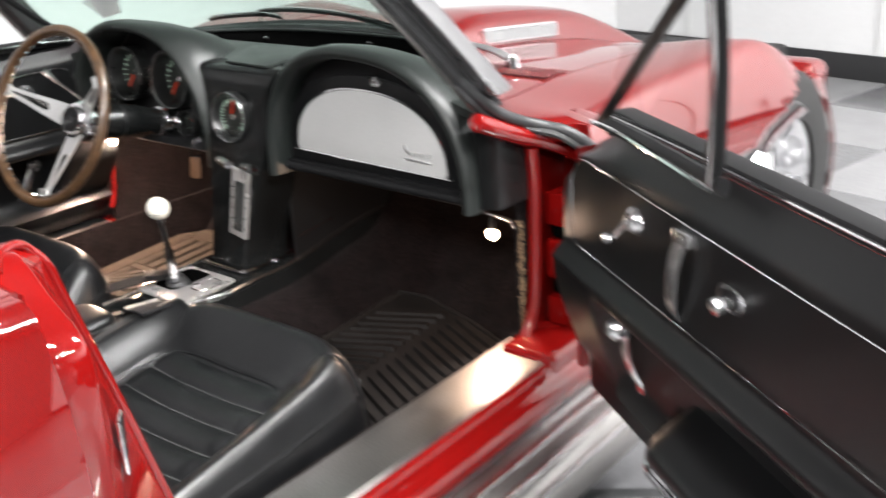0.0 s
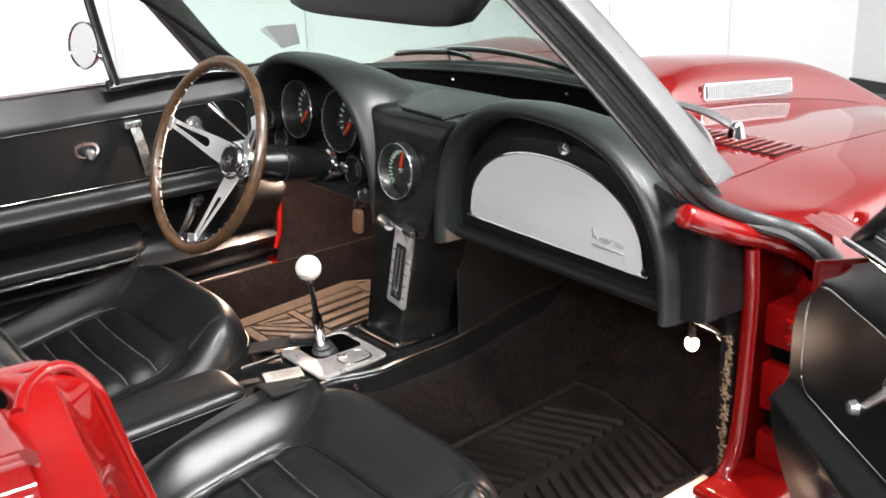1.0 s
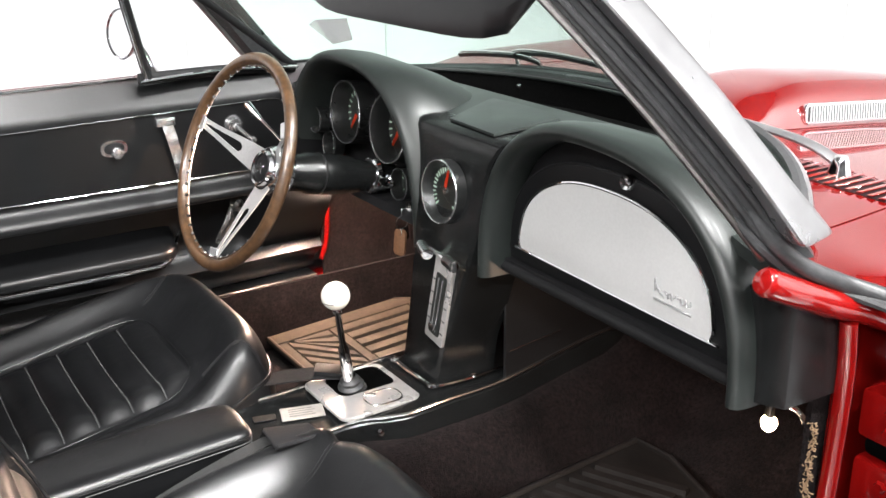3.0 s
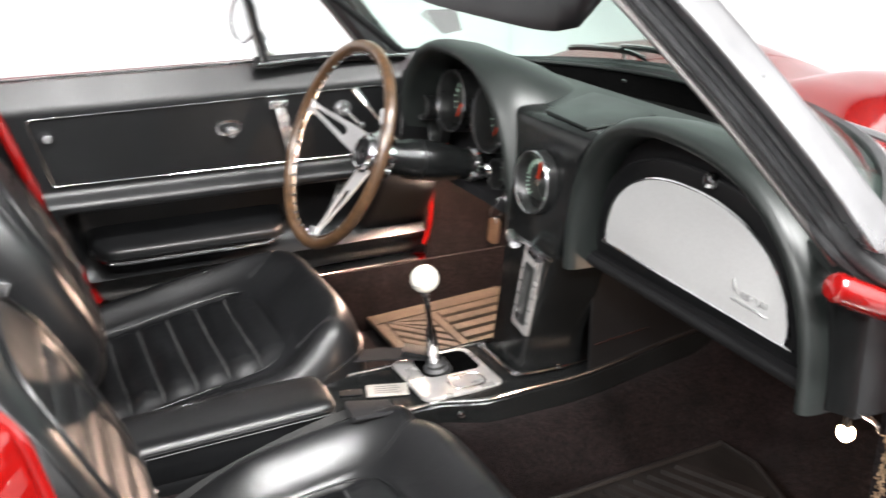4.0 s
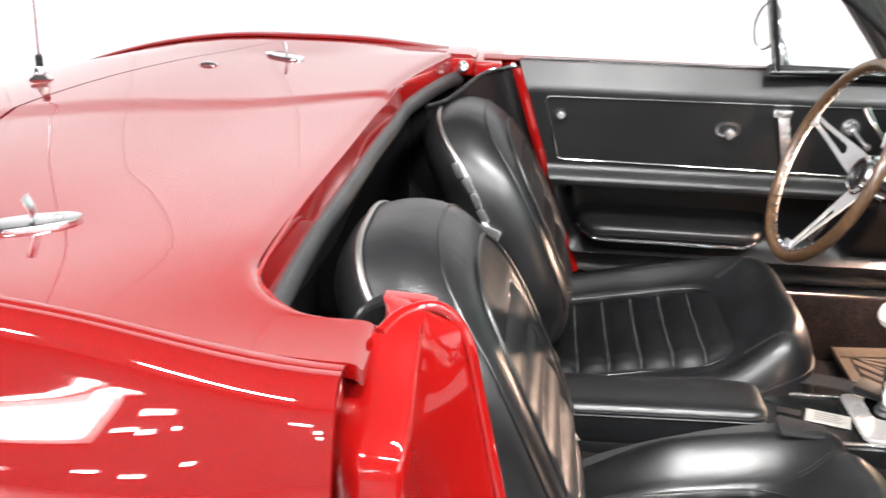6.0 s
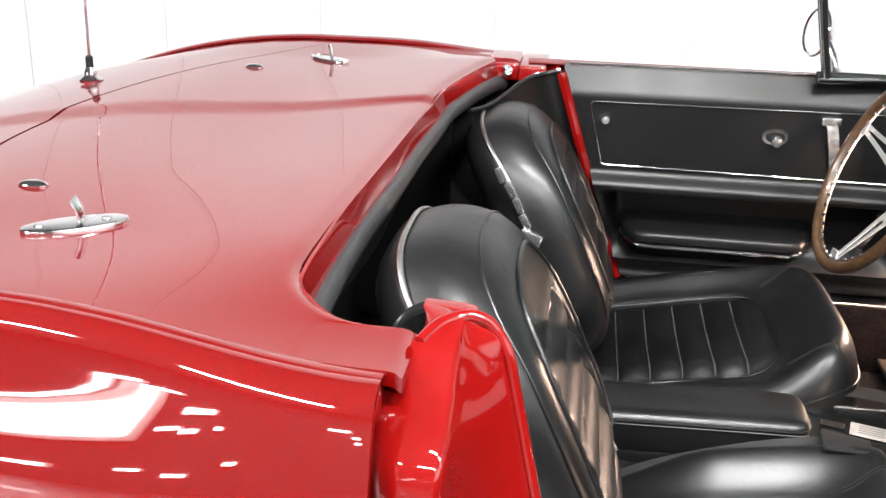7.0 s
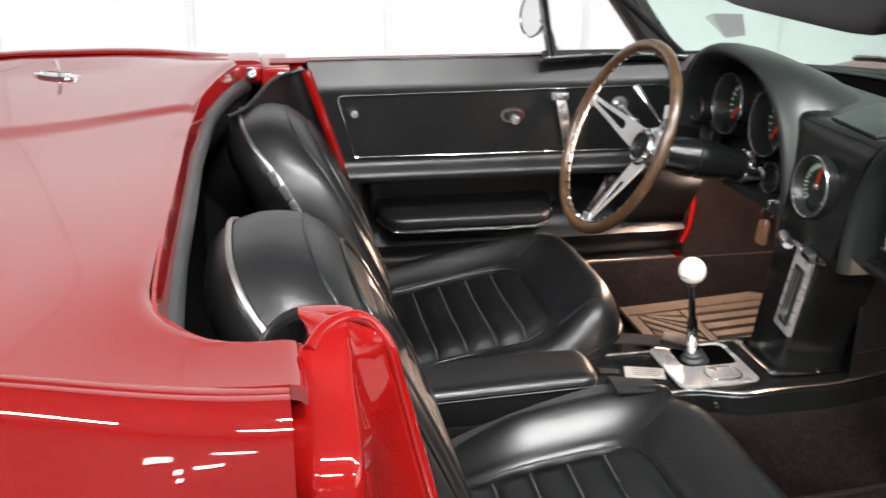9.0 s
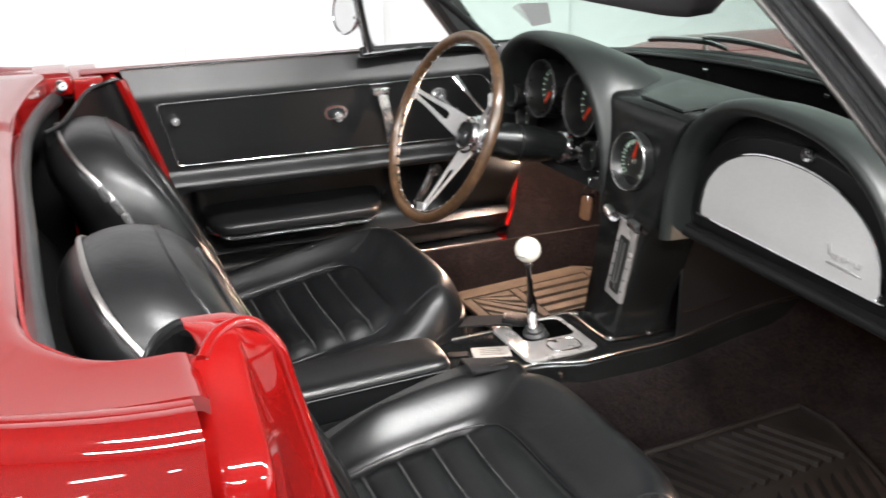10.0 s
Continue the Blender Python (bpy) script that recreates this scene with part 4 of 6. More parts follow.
    sub("vent_post", tube([post_low, (post_low + post_high) / 2 + Vector((0.006, 0, 0)), post_high], 0.011, 10, flat=0.8), MATTE, "black vent window post")
    sub("vent_post_trim", tube([post_low + Vector((-0.01, -0.006, 0)), (post_low + post_high) / 2 + Vector((-0.004, -0.006, 0)), post_high + Vector((-0.01, -0.006, 0))], 0.0035, 8), STEEL)
    sub("vent_sill", tube([post_low + Vector((0, -0.02, 0.004)), Vector((0.62, 0.08, 0.873)), front_low], 0.009, 10, flat=1.3), MATTE)
    sub("vent_sill_trim", tube([post_low + Vector((-0.014, -0.02, 0.0)), Vector((0.604, 0.08, 0.876)), front_low + Vector((-0.016, 0, 0.002))], 0.004, 8), CHROME)
    sub("vent_front_frame", tube([front_low, (front_low + post_high) / 2 + Vector((0.01, 0.015, 0)), post_high], 0.009, 10), MATTE)
    bm = bmesh.new()
    bm.faces.new([bm.verts.new(q) for q in (post_low + Vector((0, 0.005, 0.01)), front_low + Vector((0, -0.01, 0.01)), post_high)])
    bmesh.ops.solidify(bm, geom=bm.faces[:], thickness=0.004)
    sub("vent_glass", bm, PANE, "clear vent window pane").visible_shadow = False

    # outside mirror
    foot = Vector((0.715, -0.045, 0.860))
    sub("mirror_foot", lathe([(0, 0.02), (0.012, 0.018), (0.02, 0.006), (0.024, 0)], 16, facing(foot, (0.5, 0, 1))), CHROME)
    sub("mirror_arm", tube([foot, foot + Vector((0.02, -0.005, 0.04)), foot + Vector((0.05, -0.02, 0.075))], 0.008, 10), CHROME)
    if not mirror:
        return d
    mm = facing(foot + Vector((0.085, -0.03, 0.083)), (-0.3, -1, 0.15))
    sub("mirror_head", moved(lathe([(0, -0.03), (0.03, -0.026), (0.05, -0.012), (0.056, 0.004), (0.053, 0.008), (0.05, 0.006)], 30), mm), CHROME)
    sub("mirror_glass", moved(lathe([(0, 0.005), (0.051, 0.005)], 30), mm), MIRROR)
    return d


HINGE = Vector((0.93, 0.545, 0))
door(-1, Matrix(), "closed driver door with black vinyl trim and chrome strips")
door(1, Matrix.Translation((0, 0, -0.008)) @ Matrix.Translation(HINGE) @ pose(0, 0, 0, 0, 0, 55) @ Matrix.Translation(-HINGE), "wide open passenger door with black vinyl trim", 0.03, 0.345, 0.045, False)


# ---- windshield
STICKER = ((-0.82, 0.34), (-0.82, 0.20), (-0.76, 0.23), (-0.70, 0.38), (-0.79, 0.37))


def windshield():
    def base(u):
        x = 0.715 * u
        return Vector((x, 0.235 + 0.42 * (1 - abs(u) ** 2.6), 0.836 + 0.02 * (1 - u * u)))

    def head(u):
        x = 0.60 * u
        return Vector((x, -0.10 + 0.17 * (1 - abs(u) ** 2.4), 1.185 + 0.015 * (1 - u * u)))

    us = steps(-0.985, 0.985, 40)
    pane = part("windshield", surface(lambda u, v: base(u).lerp(head(u), v), us, steps(0, 1, 8), 0.005, None, (0, -0.6, 0.8)), WINDSHIELD, car, "curved green-tinted windshield glass")
    pane.visible_shadow = False
    part("glass_gasket", tube([base(u) + Vector((0, 0.006, 0.0)) for u in steps(-0.97, 0.97, 24)], 0.011, 8, steps=2, flat=1.2), RUBBER, pane)
    part("lower_moulding", tube([base(u) + Vector((0, 0.022, -0.004)) for u in steps(-0.96, 0.96, 24)], 0.008, 8, steps=2), STEEL, pane)
    part("header", sweep(bmesh.new(), [head(u) for u in steps(-1, 1, 24)], [(-0.02, -0.02), (0.022, -0.018), (0.026, 0.0), (0.018, 0.018), (-0.015, 0.018), (-0.026, 0.004)]), VINYL, pane)
    for s in (-1, 1):
        low, high = Vector((s * 0.708, 0.205, 0.826)), Vector((s * 0.598, -0.112, 1.19))
        line = [low + (high - low) * t + Vector((s * 0.010, 0.006, 0)) * math.sin(math.pi * t) for t in steps(0, 1, 12)]

        def strip(section):
            bm = bmesh.new()
            rings = [[q + Vector((s * a, b, c)) for a, b, c in section] for q in line]
            vs = [[bm.verts.new(p) for p in r] for r in rings]
            n = len(section)
            for r, t in zip(vs, vs[1:]):
                for k in range(n):
                    bm.faces.new((r[k], r[(k + 1) % n], t[(k + 1) % n], t[k]))
            bm.faces.new(vs[0])
            bm.faces.new(vs[-1])
            return bm
        part("windshield_post", strip([(0.0, 0.0, 0), (0.012, 0.012, 0), (0.022, 0.03, 0), (0.026, 0.05, 0), (0.012, 0.066, 0), (-0.012, 0.055, 0), (-0.014, 0.02, 0)]), RUBBER, pane, "windshield post with grooved rubber seal", sharp=30)
        part("inner_bead", tube([q + Vector((-s * 0.003, -0.003, 0)) for q in line], 0.005, 8, steps=2), ALUMINIUM, pane)
        for da, db in ((0.011, 0.008), (0.021, 0.026)):
            part("seal_ridge", tube([q + Vector((s * da, db, 0)) for q in line], 0.0045, 8, steps=2), RUBBER, pane)
        rings = []
        for t in [0.062, 0.0635, 0.067, 0.073, 0.085, 0.11] + steps(0.15, 1, 12):
            q = low + (high - low) * t + Vector((s * 0.010, 0.006, 0)) * math.sin(math.pi * t) + Vector((s * 0.031, 0.060, 0))
            g = math.sqrt(max(0.03, 1 - max(0.0, 1 - (t - 0.062) / 0.018) ** 2))
            g *= 1 + 0.22 * ease(0.28, 0.08, t)
            rings.append([q + Vector((s * (0.013 * g * a - 0.007 * g * b), 0.030 * g * b, 0)) for a, b in (squircle(k, 32, 7.0) for k in range(32))])
        part("post_cover", rings_mesh(rings, (True, True)), POST, pane, "wide satin metal windshield post cover", sharp=40)
    for s in (-1, 1):
        rings = []
        for t in steps(-1, 1, 14):
            w = 0.055 * (1 - abs(t) ** 6) ** 0.5 + 0.004
            c = Vector((s * (0.36 + 0.255 * t), -0.055, 1.132))
            rings.append([c + Vector((0, 0.010 * math.cos(a) + 0.25 * w * math.sin(a), w * math.sin(a))) for a in (math.tau * k / 14 for k in range(14))])
        part("sun_visor", rings_mesh(rings, (True, True)), VINYL, pane, "black padded sun visor", sharp=60)
    # inspection sticker on the glass
    bm = bmesh.new()
    bm.faces.new([bm.verts.new(base(u).lerp(head(u), v) + Vector((0, -0.007, 0.0))) for u, v in STICKER])
    bmesh.ops.solidify(bm, geom=bm.faces[:], thickness=0.001)
    part("glass_sticker", bm, STICKER_FILM, pane, "pale sticker inside the glass")
    # dark inlet grille between hood and glass
    def inlet(x, v):
        y0 = base(x / 0.715).y + 0.030
        return x, y0 + (0.697 - y0) * v, body_top(x, 0.6) + 0.004
    grille = part("cowl_grille", surface(inlet, steps(-0.47, 0.34, 26), steps(0, 1, 4), 0.003), TROUGH, car, "dark air inlet grille in front of the glass")
    for k in range(24):
        x = -0.45 + 0.038 * k
        y0 = base(x / 0.715).y + 0.034
        if x < 0.33 and 0.69 - y0 > 0.012:
            part("grille_bar", box(x - 0.004, x + 0.004, y0, 0.692, body_top(x, 0.6) + 0.004, body_top(x, 0.6) + 0.009, 0.001, 1), MATTE, grille)
    # rubber strip along the foot of the glass
    strip = []
    for x in steps(-0.54, 0.36, 30):
        y0, top = base(x / 0.715).y + 0.010, 0.856 + 0.020 * (1 - (x + 0.09) ** 2 / 0.2025)
        strip.append([(x, y0 - 0.002, 0.82), (x, y0 - 0.001, top - 0.004), (x, y0 + 0.003, top), (x, y0 + 0.008, top - 0.003), (x, y0 + 0.016, 0.82)])
    part("glass_seal", rings_mesh(strip, (True, True)), RUBBER, car, "black rubber strip along the foot of the glass")
    # wipers
    for x0, x1, lift in ((0.468, 0.12, 0.0), (-0.05, -0.42, 0.0)):
        piv = Vector((x0, 0.66, 0.815))
        end = Vector((x1 + 0.1, 0.632, 0.858 if x0 > 0 else 0.856))
        w = part("wiper", tube([piv, piv.lerp(end, 0.3) + Vector((0, 0, 0.012)), end], 0.0095 if x0 > 0 else 0.0075, 10, flat=0.75, scale=lambda t: 1.3 - 0.6 * t), BRIGHT, car, "chrome windshield wiper")
        part("wiper_pivot", lathe([(0, 0.014), (0.010, 0.012), (0.014, 0.004), (0.015, -0.004), (0.02, -0.02)], 16, Matrix.Translation(piv)), CHROME, w)
        bow = spline([Vector(q) for q in (((0.17, 0.612, 0.880), (0.06, 0.606, 0.899), (-0.05, 0.602, 0.909), (-0.17, 0.600, 0.911), (-0.27, 0.598, 0.905), (-0.30, 0.598, 0.897)) if x0 > 0 else ((-0.22, 0.606, 0.888), (-0.29, 0.604, 0.894), (-0.385, 0.600, 0.888), (-0.46, 0.598, 0.880), (-0.51, 0.598, 0.872)))], 5)
        part("wiper_blade", rings_mesh([[(q.x, q.y - 0.003, q.z), (q.x, q.y + 0.003, q.z), (q.x, q.y + 0.008, q.z - 0.009), (q.x, q.y + 0.004, q.z - 0.009)] for q in bow], (True, True)), RUBBER, w, "black wiper rubber")
        part("blade_bow", tube([q + Vector((0, -0.004, 0.004)) for q in bow[::3]], 0.0028, 8, steps=2), CHROME, w)
        part("wiper_link", rod(end, bow[6] + Vector((0, 0.006, -0.006)), 0.004), BRIGHT, w)


windshield()


# ---- dashboard
def pod_outline(cx, hw, z0, top, drop, n=40, e_in=2.5):
    """An arch: from its left foot over the crown to its right foot."""
    out = []
    for k in range(n + 1):
        a = math.pi - math.pi * k / n
        c, s = math.cos(a), math.sin(a)
        e = e_in if c > 0 else 2.5
        r = (abs(c) ** e + abs(s) ** e) ** (-1 / e)
        out.append((cx + hw * r * c, z0 + (top - z0) * r * s - drop * r * c * r * s))
    return out


def dashboard():
    def glass_y(x):
        return 0.235 + 0.42 * (1 - abs(x / 0.715) ** 2.6) - 0.006

    def dash(x, v):
        y = 0.235 + (min(0.46, glass_y(x)) - 0.235) * v
        return x, y, 0.838 + 0.012 * ease(0.25, 0.45, y) - 0.03 * ease(0.58, 0.70, abs(x))

    def open_top(x, v):
        y = 0.235 + (min(0.46, glass_y(x)) - 0.235) * v
        return not ((-0.60 < x < -0.17 or 0.205 < x < 0.64) and y < 0.34) and not (-0.175 < x < 0.21 and y < 0.268)
    top = part("dashboard", surface(dash, steps(-0.69, 0.69, 69), steps(0, 1, 26), 0.016, open_top), PAD, car, "black padded dashboard with twin arches")
    part("defroster_trough", surface(lambda x, v: (x, 0.455 + (glass_y(x) - 0.012 - 0.455) * min(v / 0.94, 1.0), 0.850 - 0.050 * ease(0.0, 0.10, v) + 0.052 * ease(0.94, 1.0, v)), steps(-0.50, 0.50, 36), [0, 0.02, 0.04, 0.07, 0.1, 0.3, 0.6, 0.9, 0.94, 0.96, 0.98, 1.0], 0.006), TROUGH, top, "deep black trough below the glass", sharp=30)
    part("trough_edge", tube([(x, glass_y(x) - 0.014, 0.853) for x in steps(-0.50, 0.50, 24)], 0.004, 8, steps=2), PAD, top)
    for x in (-0.28, 0.06, 0.34):
        part("trough_screw", lathe([(0, 0.005), (0.004, 0.004), (0.006, 0)], 10, facing((x, glass_y(x) - 0.015, 0.832), (0, -1, 0.1))), CHROME, top)

    def pod(cx, hw, z0, crown, yf, face_y, drop, back_y):
        def ring(inset, y, lift=0.0, squash=1.0):
            fat = 2.5 + (1.4 * ease(yf + 0.004, yf + 0.075, y) if cx < 0 else 0.0) * (1 if inset < 0.017 else 0)
            o = pod_outline(cx, hw - inset, z0, z0 + (crown - inset - z0) * squash, drop, e_in=fat)
            return [(x, y, z + lift) for x, z in o]
        rings = [ring(0.015, back_y, -0.05, 0.93), ring(0.008, (back_y * 2 + yf) / 3, -0.022, 0.97), ring(0.002, yf + 0.09, -0.008), ring(0.0, yf + 0.045, -0.001), ring(0.0, yf + 0.02), ring(0.003, yf + 0.007), ring(0.010, yf), ring(0.018, yf + 0.001),
                 ring(0.024, yf + 0.007), ring(0.027, yf + 0.018), ring(0.030, face_y)]
        part("instrument_hood" if cx < 0 else "glovebox_hood", rings_mesh(rings, closed=False), PAD, top, "black padded arch", sharp=60)
        # stitched line
        face = [(x, z) for x, z in pod_outline(cx, hw - 0.0295, z0, crown - 0.03, drop)]
        return face

    # passenger arch and glove box
    face = pod(0.405, 0.282, 0.62, 0.913, 0.205, 0.262, 0.014, 0.455)
    bm = prism(face, 0.02, front_plane(0.285))
    part("glovebox_face", bm, MATTE, top)
    part("glovebox_bottom", rings_mesh([[(x, y, z) for x, z in ((0.122, 0.65), (0.122, 0.628), (0.682, 0.622), (0.682, 0.65))] for y in (0.247, 0.25, 0.40)], (True, True)), MATTE, top)
    part("lower_dash_edge", tube([(0.128, 0.250, 0.636), (0.4, 0.250, 0.633), (0.66, 0.250, 0.630)], 0.010, 10), MATTE, top)
    outline = []
    for k in range(37):
        a = math.pi * k / 36
        c, s = math.cos(a), math.sin(a)
        r = (abs(c) ** 2.3 + abs(s) ** 2.3) ** (-1 / 2.3)
        outline.append((0.393 + 0.208 * r * c, 0.672 + 0.15 * r * s - 0.004 * c))
    outline = [(0.579, 0.666), (0.595, 0.669)] + outline[1:-1] + [(0.191, 0.677), (0.207, 0.676)]
    big = [(0.393 + (x - 0.393) * 1.16, 0.665 + (z - 0.672) * 1.22 - (0.018 if k in (0, 1, 37, 38) else 0)) for k, (x, z) in enumerate(outline)]
    part("glovebox_door", prism(big, 0.010, front_plane(0.266), 0.004), VINYL, top, "black glovebox door with a silver insert")
    part("glovebox_insert", prism(outline, 0.006, front_plane(0.257), 0.002), SATIN, top, "silver satin insert panel")
    part("insert_bead", tube([(x, 0.252, z) for x, z in outline], 0.0028, 8, closed=True, steps=2, up=(0, 1, 0)), CHROME, top)
    part("door_bead", tube([(x, 0.259, z) for x, z in big[1:-1]], 0.003, 8, steps=2, up=(0, 1, 0)), MATTE, top)
    part("glovebox_lock", lathe([(0.0, 0.012), (0.004, 0.012), (0.005, 0.008), (0.010, 0.010), (0.0125, 0.005), (0.0125, 0)], 18, facing((0.429, 0.256, 0.843), (0, -1, 0.1))), CHROME, top, "chrome glovebox lock")
    # bright script emblem as a plain shape
    part("emblem_bar", moved(box(-0.033, 0.036, -0.0015, 0.0015, -0.0016, 0.0016, 0.0008, 1), Matrix.Translation((0.527, 0.249, 0.694)) @ pose(0, 0, 0, 0, 2, 0)), SPOKE, top, "small chrome emblem")
    wave = [(-0.034 + 0.068 * k / 24, 0.003 + 0.005 * math.sin(k * 1.9) + (0.013 if k in (1, 2) else 0.006 if k in (15, 16) else 0)) for k in range(25)]
    part("emblem_stroke", tube([(0.527 + a + 0.0028 * math.cos(2.2 * k), 0.249, 0.704 + b) for k, (a, b) in enumerate(wave)], 0.0012, 6, steps=3, up=(0, 1, 0)), SPOKE, top)

    # driver arch, cluster and gauges
    face = pod(-0.365, 0.282, 0.60, 0.925, 0.222, 0.335, 0.008, 0.47)
    part("cluster_face", prism(face, 0.02, front_plane(0.357)), MATTE, top)

    def gauge(x, y, z, r, depth=0.03, needle=None, marks=0, back=0.005, cone=MATTE):
        m = facing((x, y + back, z), (0, -1, 0.10))
        depth += back
        rd = r * 0.80
        part("gauge", lathe([(rd * 0.98, -0.002), (r * 0.87, depth * 0.75), (r * 0.95, depth + 0.002), (r * 0.985, depth + 0.002), (r, depth - 0.006), (r, -0.004)], 40, m), cone, top, "round black gauge with a bright rim")
        part("gauge_rim", lathe([(r * 0.965, depth + 0.001), (r * 0.97, depth + 0.0032), (r * 0.99, depth + 0.0036), (r * 1.006, depth + 0.001), (r * 0.99, depth)], 40, m), SOFT_CHROME, top)
        part("gauge_dial", lathe([(0, 0), (rd, 0)], 36, m), DIAL, top)
        part("gauge_centre", lathe([(0, 0.006), (rd * 0.12, 0.006), (rd * 0.16, 0.003), (rd * 0.16, 0)], 18, m), STEEL, top)
        for k in range(marks):
            a = radians(225 - 270 * k / (marks - 1))
            q = m @ pose(math.cos(a) * rd * 0.82, math.sin(a) * rd * 0.82, 0.0015, 0, 0, math.degrees(a))
            part("dial_mark", moved(box(-rd * (0.06 if k % 2 else 0.12), rd * 0.10, -rd * 0.026, rd * 0.026, 0, 0.001, 0), q), MARK, top, smooth=False)
        if needle is not None:
            a = radians(needle)
            q = m @ pose(0, 0, 0.006, 0, 0, needle)
            bm = bmesh.new()
            vs = [bm.verts.new(p) for p in ((rd * 0.16, -rd * 0.10, 0), (rd * 0.84, -rd * 0.07, 0), (rd * 0.90, 0, 0), (rd * 0.84, rd * 0.07, 0), (rd * 0.16, rd * 0.10, 0))]
            bm.faces.new(vs)
            bmesh.ops.solidify(bm, geom=bm.faces[:], thickness=0.0015)
            part("needle", moved(bm, q), NEEDLE, top, smooth=False)
        part("gauge_lens", lathe([(0, depth * 0.7 + 0.004), (r * 0.5, depth * 0.7 + 0.003), (r * 0.9, depth * 0.7)], 32, m), LENS, top).visible_shadow = False

    gauge(-0.490, 0.322, 0.775, 0.068, 0.03, -125, 17, 0.006, CUP)
    gauge(-0.297, 0.315, 0.775, 0.070, 0.03, -125, 17, 0.006, CUP)
    gauge(-0.590, 0.284, 0.745, 0.028, 0.016, 60, 5, 0.004, CUP)
    gauge(-0.575, 0.308, 0.690, 0.030, 0.016, 40, 5, 0.004, CUP)
    gauge(-0.234, 0.29, 0.678, 0.032, 0.018, 70, 5, 0.004, CUP)
    gauge(-0.184, 0.30, 0.722, 0.030, 0.016, 70, 5, 0.004, CUP)
    gauge(0.001, 0.233, 0.731, 0.056, 0.016, 78, 25, 0.0, CUP)
    # switches below the cluster
    for x, z, r in ((-0.302, 0.669, 0.016), (-0.267, 0.680, 0.012), (-0.345, 0.70, 0.010), (-0.52, 0.665, 0.010)):
        part("switch_knob", lathe([(0, 0.03), (r * 0.7, 0.029), (r, 0.022), (r, 0.01), (r * 0.6, 0.008), (r * 1.2, 0.002), (r * 1.2, 0)], 16, facing((x, 0.268, z), (0.25, -1, -0.05))), CHROME, top, "chrome dash switch")
    part("cluster_shelf", rings_mesh([[(x, 0.235 + 0.02 * abs(x + 0.365) / 0.25, 0.648), (x, 0.232, 0.636), (x, 0.25, 0.626), (x, 0.42, 0.63), (x, 0.42, 0.66)] for x in steps(-0.62, -0.10, 12)], (True, True)), MATTE, top)

    # centre stack
    col = []
    for z, x0, x1, y in ((0.372, -0.103, 0.022, 0.188), (0.40, -0.100, 0.024, 0.193), (0.45, -0.096, 0.034, 0.198), (0.52, -0.088, 0.062, 0.203), (0.60, -0.082, 0.092, 0.208), (0.66, -0.082, 0.108, 0.214), (0.70, -0.098, 0.104, 0.230), (0.75, -0.112, 0.098, 0.240), (0.80, -0.125, 0.112, 0.248), (0.825, -0.145, 0.13, 0.252), (0.835, -0.15, 0.14, 0.257), (0.840, -0.152, 0.142, 0.264), (0.8415, -0.152, 0.142, 0.275)):
        col.append([(x0 + 0.008, y, z), (x1 - 0.008, y, z), (x1 - 0.001, y + 0.004, z), (x1 + 0.002, y + 0.012, z), (x1 + 0.012, 0.31, z), (x0 - 0.012, 0.31, z), (x0 - 0.002, y + 0.012, z), (x0 + 0.001, y + 0.004, z)])
    stack = part("centre_fascia", rings_mesh(col, (True, True)), FASCIA, car, "black centre fascia with clock and heater controls", sharp=30)
    bez = Matrix.Translation((0.024, 0.2030, 0.538)) @ pose(0, 0, 0, 86, 0, 0) @ pose(0, 0, 0, 0, 0, -10)
    part("heater_bezel", prism(rounded(0.029, 0.081, 0.005), 0.006, bez, 0.0015), PLATE, stack, "silver heater control panel")
    part("heater_slot", prism(rounded(0.016, 0.060, 0.004), 0.002, bez @ pose(0, -0.006, 0.006), 0.0), DIAL, stack)
    for dx in (-0.006, 0.006):
        part("slot_rail", moved(rod((dx, -0.058, 0), (dx, 0.046, 0), 0.0016, n=8), bez @ pose(0, 0, 0.009)), SOFT_CHROME, stack)
    for k in range(9):
        part("slot_mark", moved(box(-0.004, 0.004, -0.0015, 0.0015, 0, 0.001, 0), bez @ pose(-0.0225 if k % 2 else 0.0225, -0.055 + 0.013 * k, 0.006)), INK, stack, smooth=False)
    part("heater_slider", moved(box(-0.008, 0.008, -0.006, 0.006, 0.006, 0.016, 0.002), bez @ pose(0, -0.048, 0)), CHROME, stack)
    for a, b in (((0.012, 0.170, 0.648), (0.066, 0.150, 0.650)), ((0.085, 0.175, 0.640), (0.132, 0.16, 0.646))):
        va, vb = Vector(a), Vector(b)
        prof = [(0, 0)]
        L = (vb - va).length
        for k in range(5):
            h0 = L * k / 5
            prof += [(0.0095, h0 + 0.0005), (0.0105, h0 + L * 0.06), (0.0105, h0 + L * 0.14), (0.0085, h0 + L * 0.19)]
        part("control_knob", lathe(prof + [(0, L)], 16, facing(va, vb - va)), CHROME, stack, "ribbed chrome control knob")
        part("control_lever", rod(va, va + Vector((-0.0, 0.06, -0.04)), 0.005), CHROME, stack)
    # speaker cover between the arches
    sp = prism([(-0.045, 0.270), (0.10, 0.262), (0.10, 0.40), (0.06, 0.418), (-0.04, 0.420), (-0.112, 0.412), (-0.108, 0.395)], 0.005, pose(0, 0, 0.8275, 3.2, 0, 0), 0.002)
    part("speaker_cover", sp, PAD, top, "flat black speaker cover")
    # knee side panels and the underside
    part("kick_cap", rings_mesh([[(0.655, 0.24, z), (0.69, 0.235, z), (0.722, 0.25, z), (0.728, 0.36, z), (0.66, 0.40, z)] for z in (0.626, 0.632, 0.65, 0.70, 0.76, 0.772)], (True, True)), FASCIA, top, sharp=50)
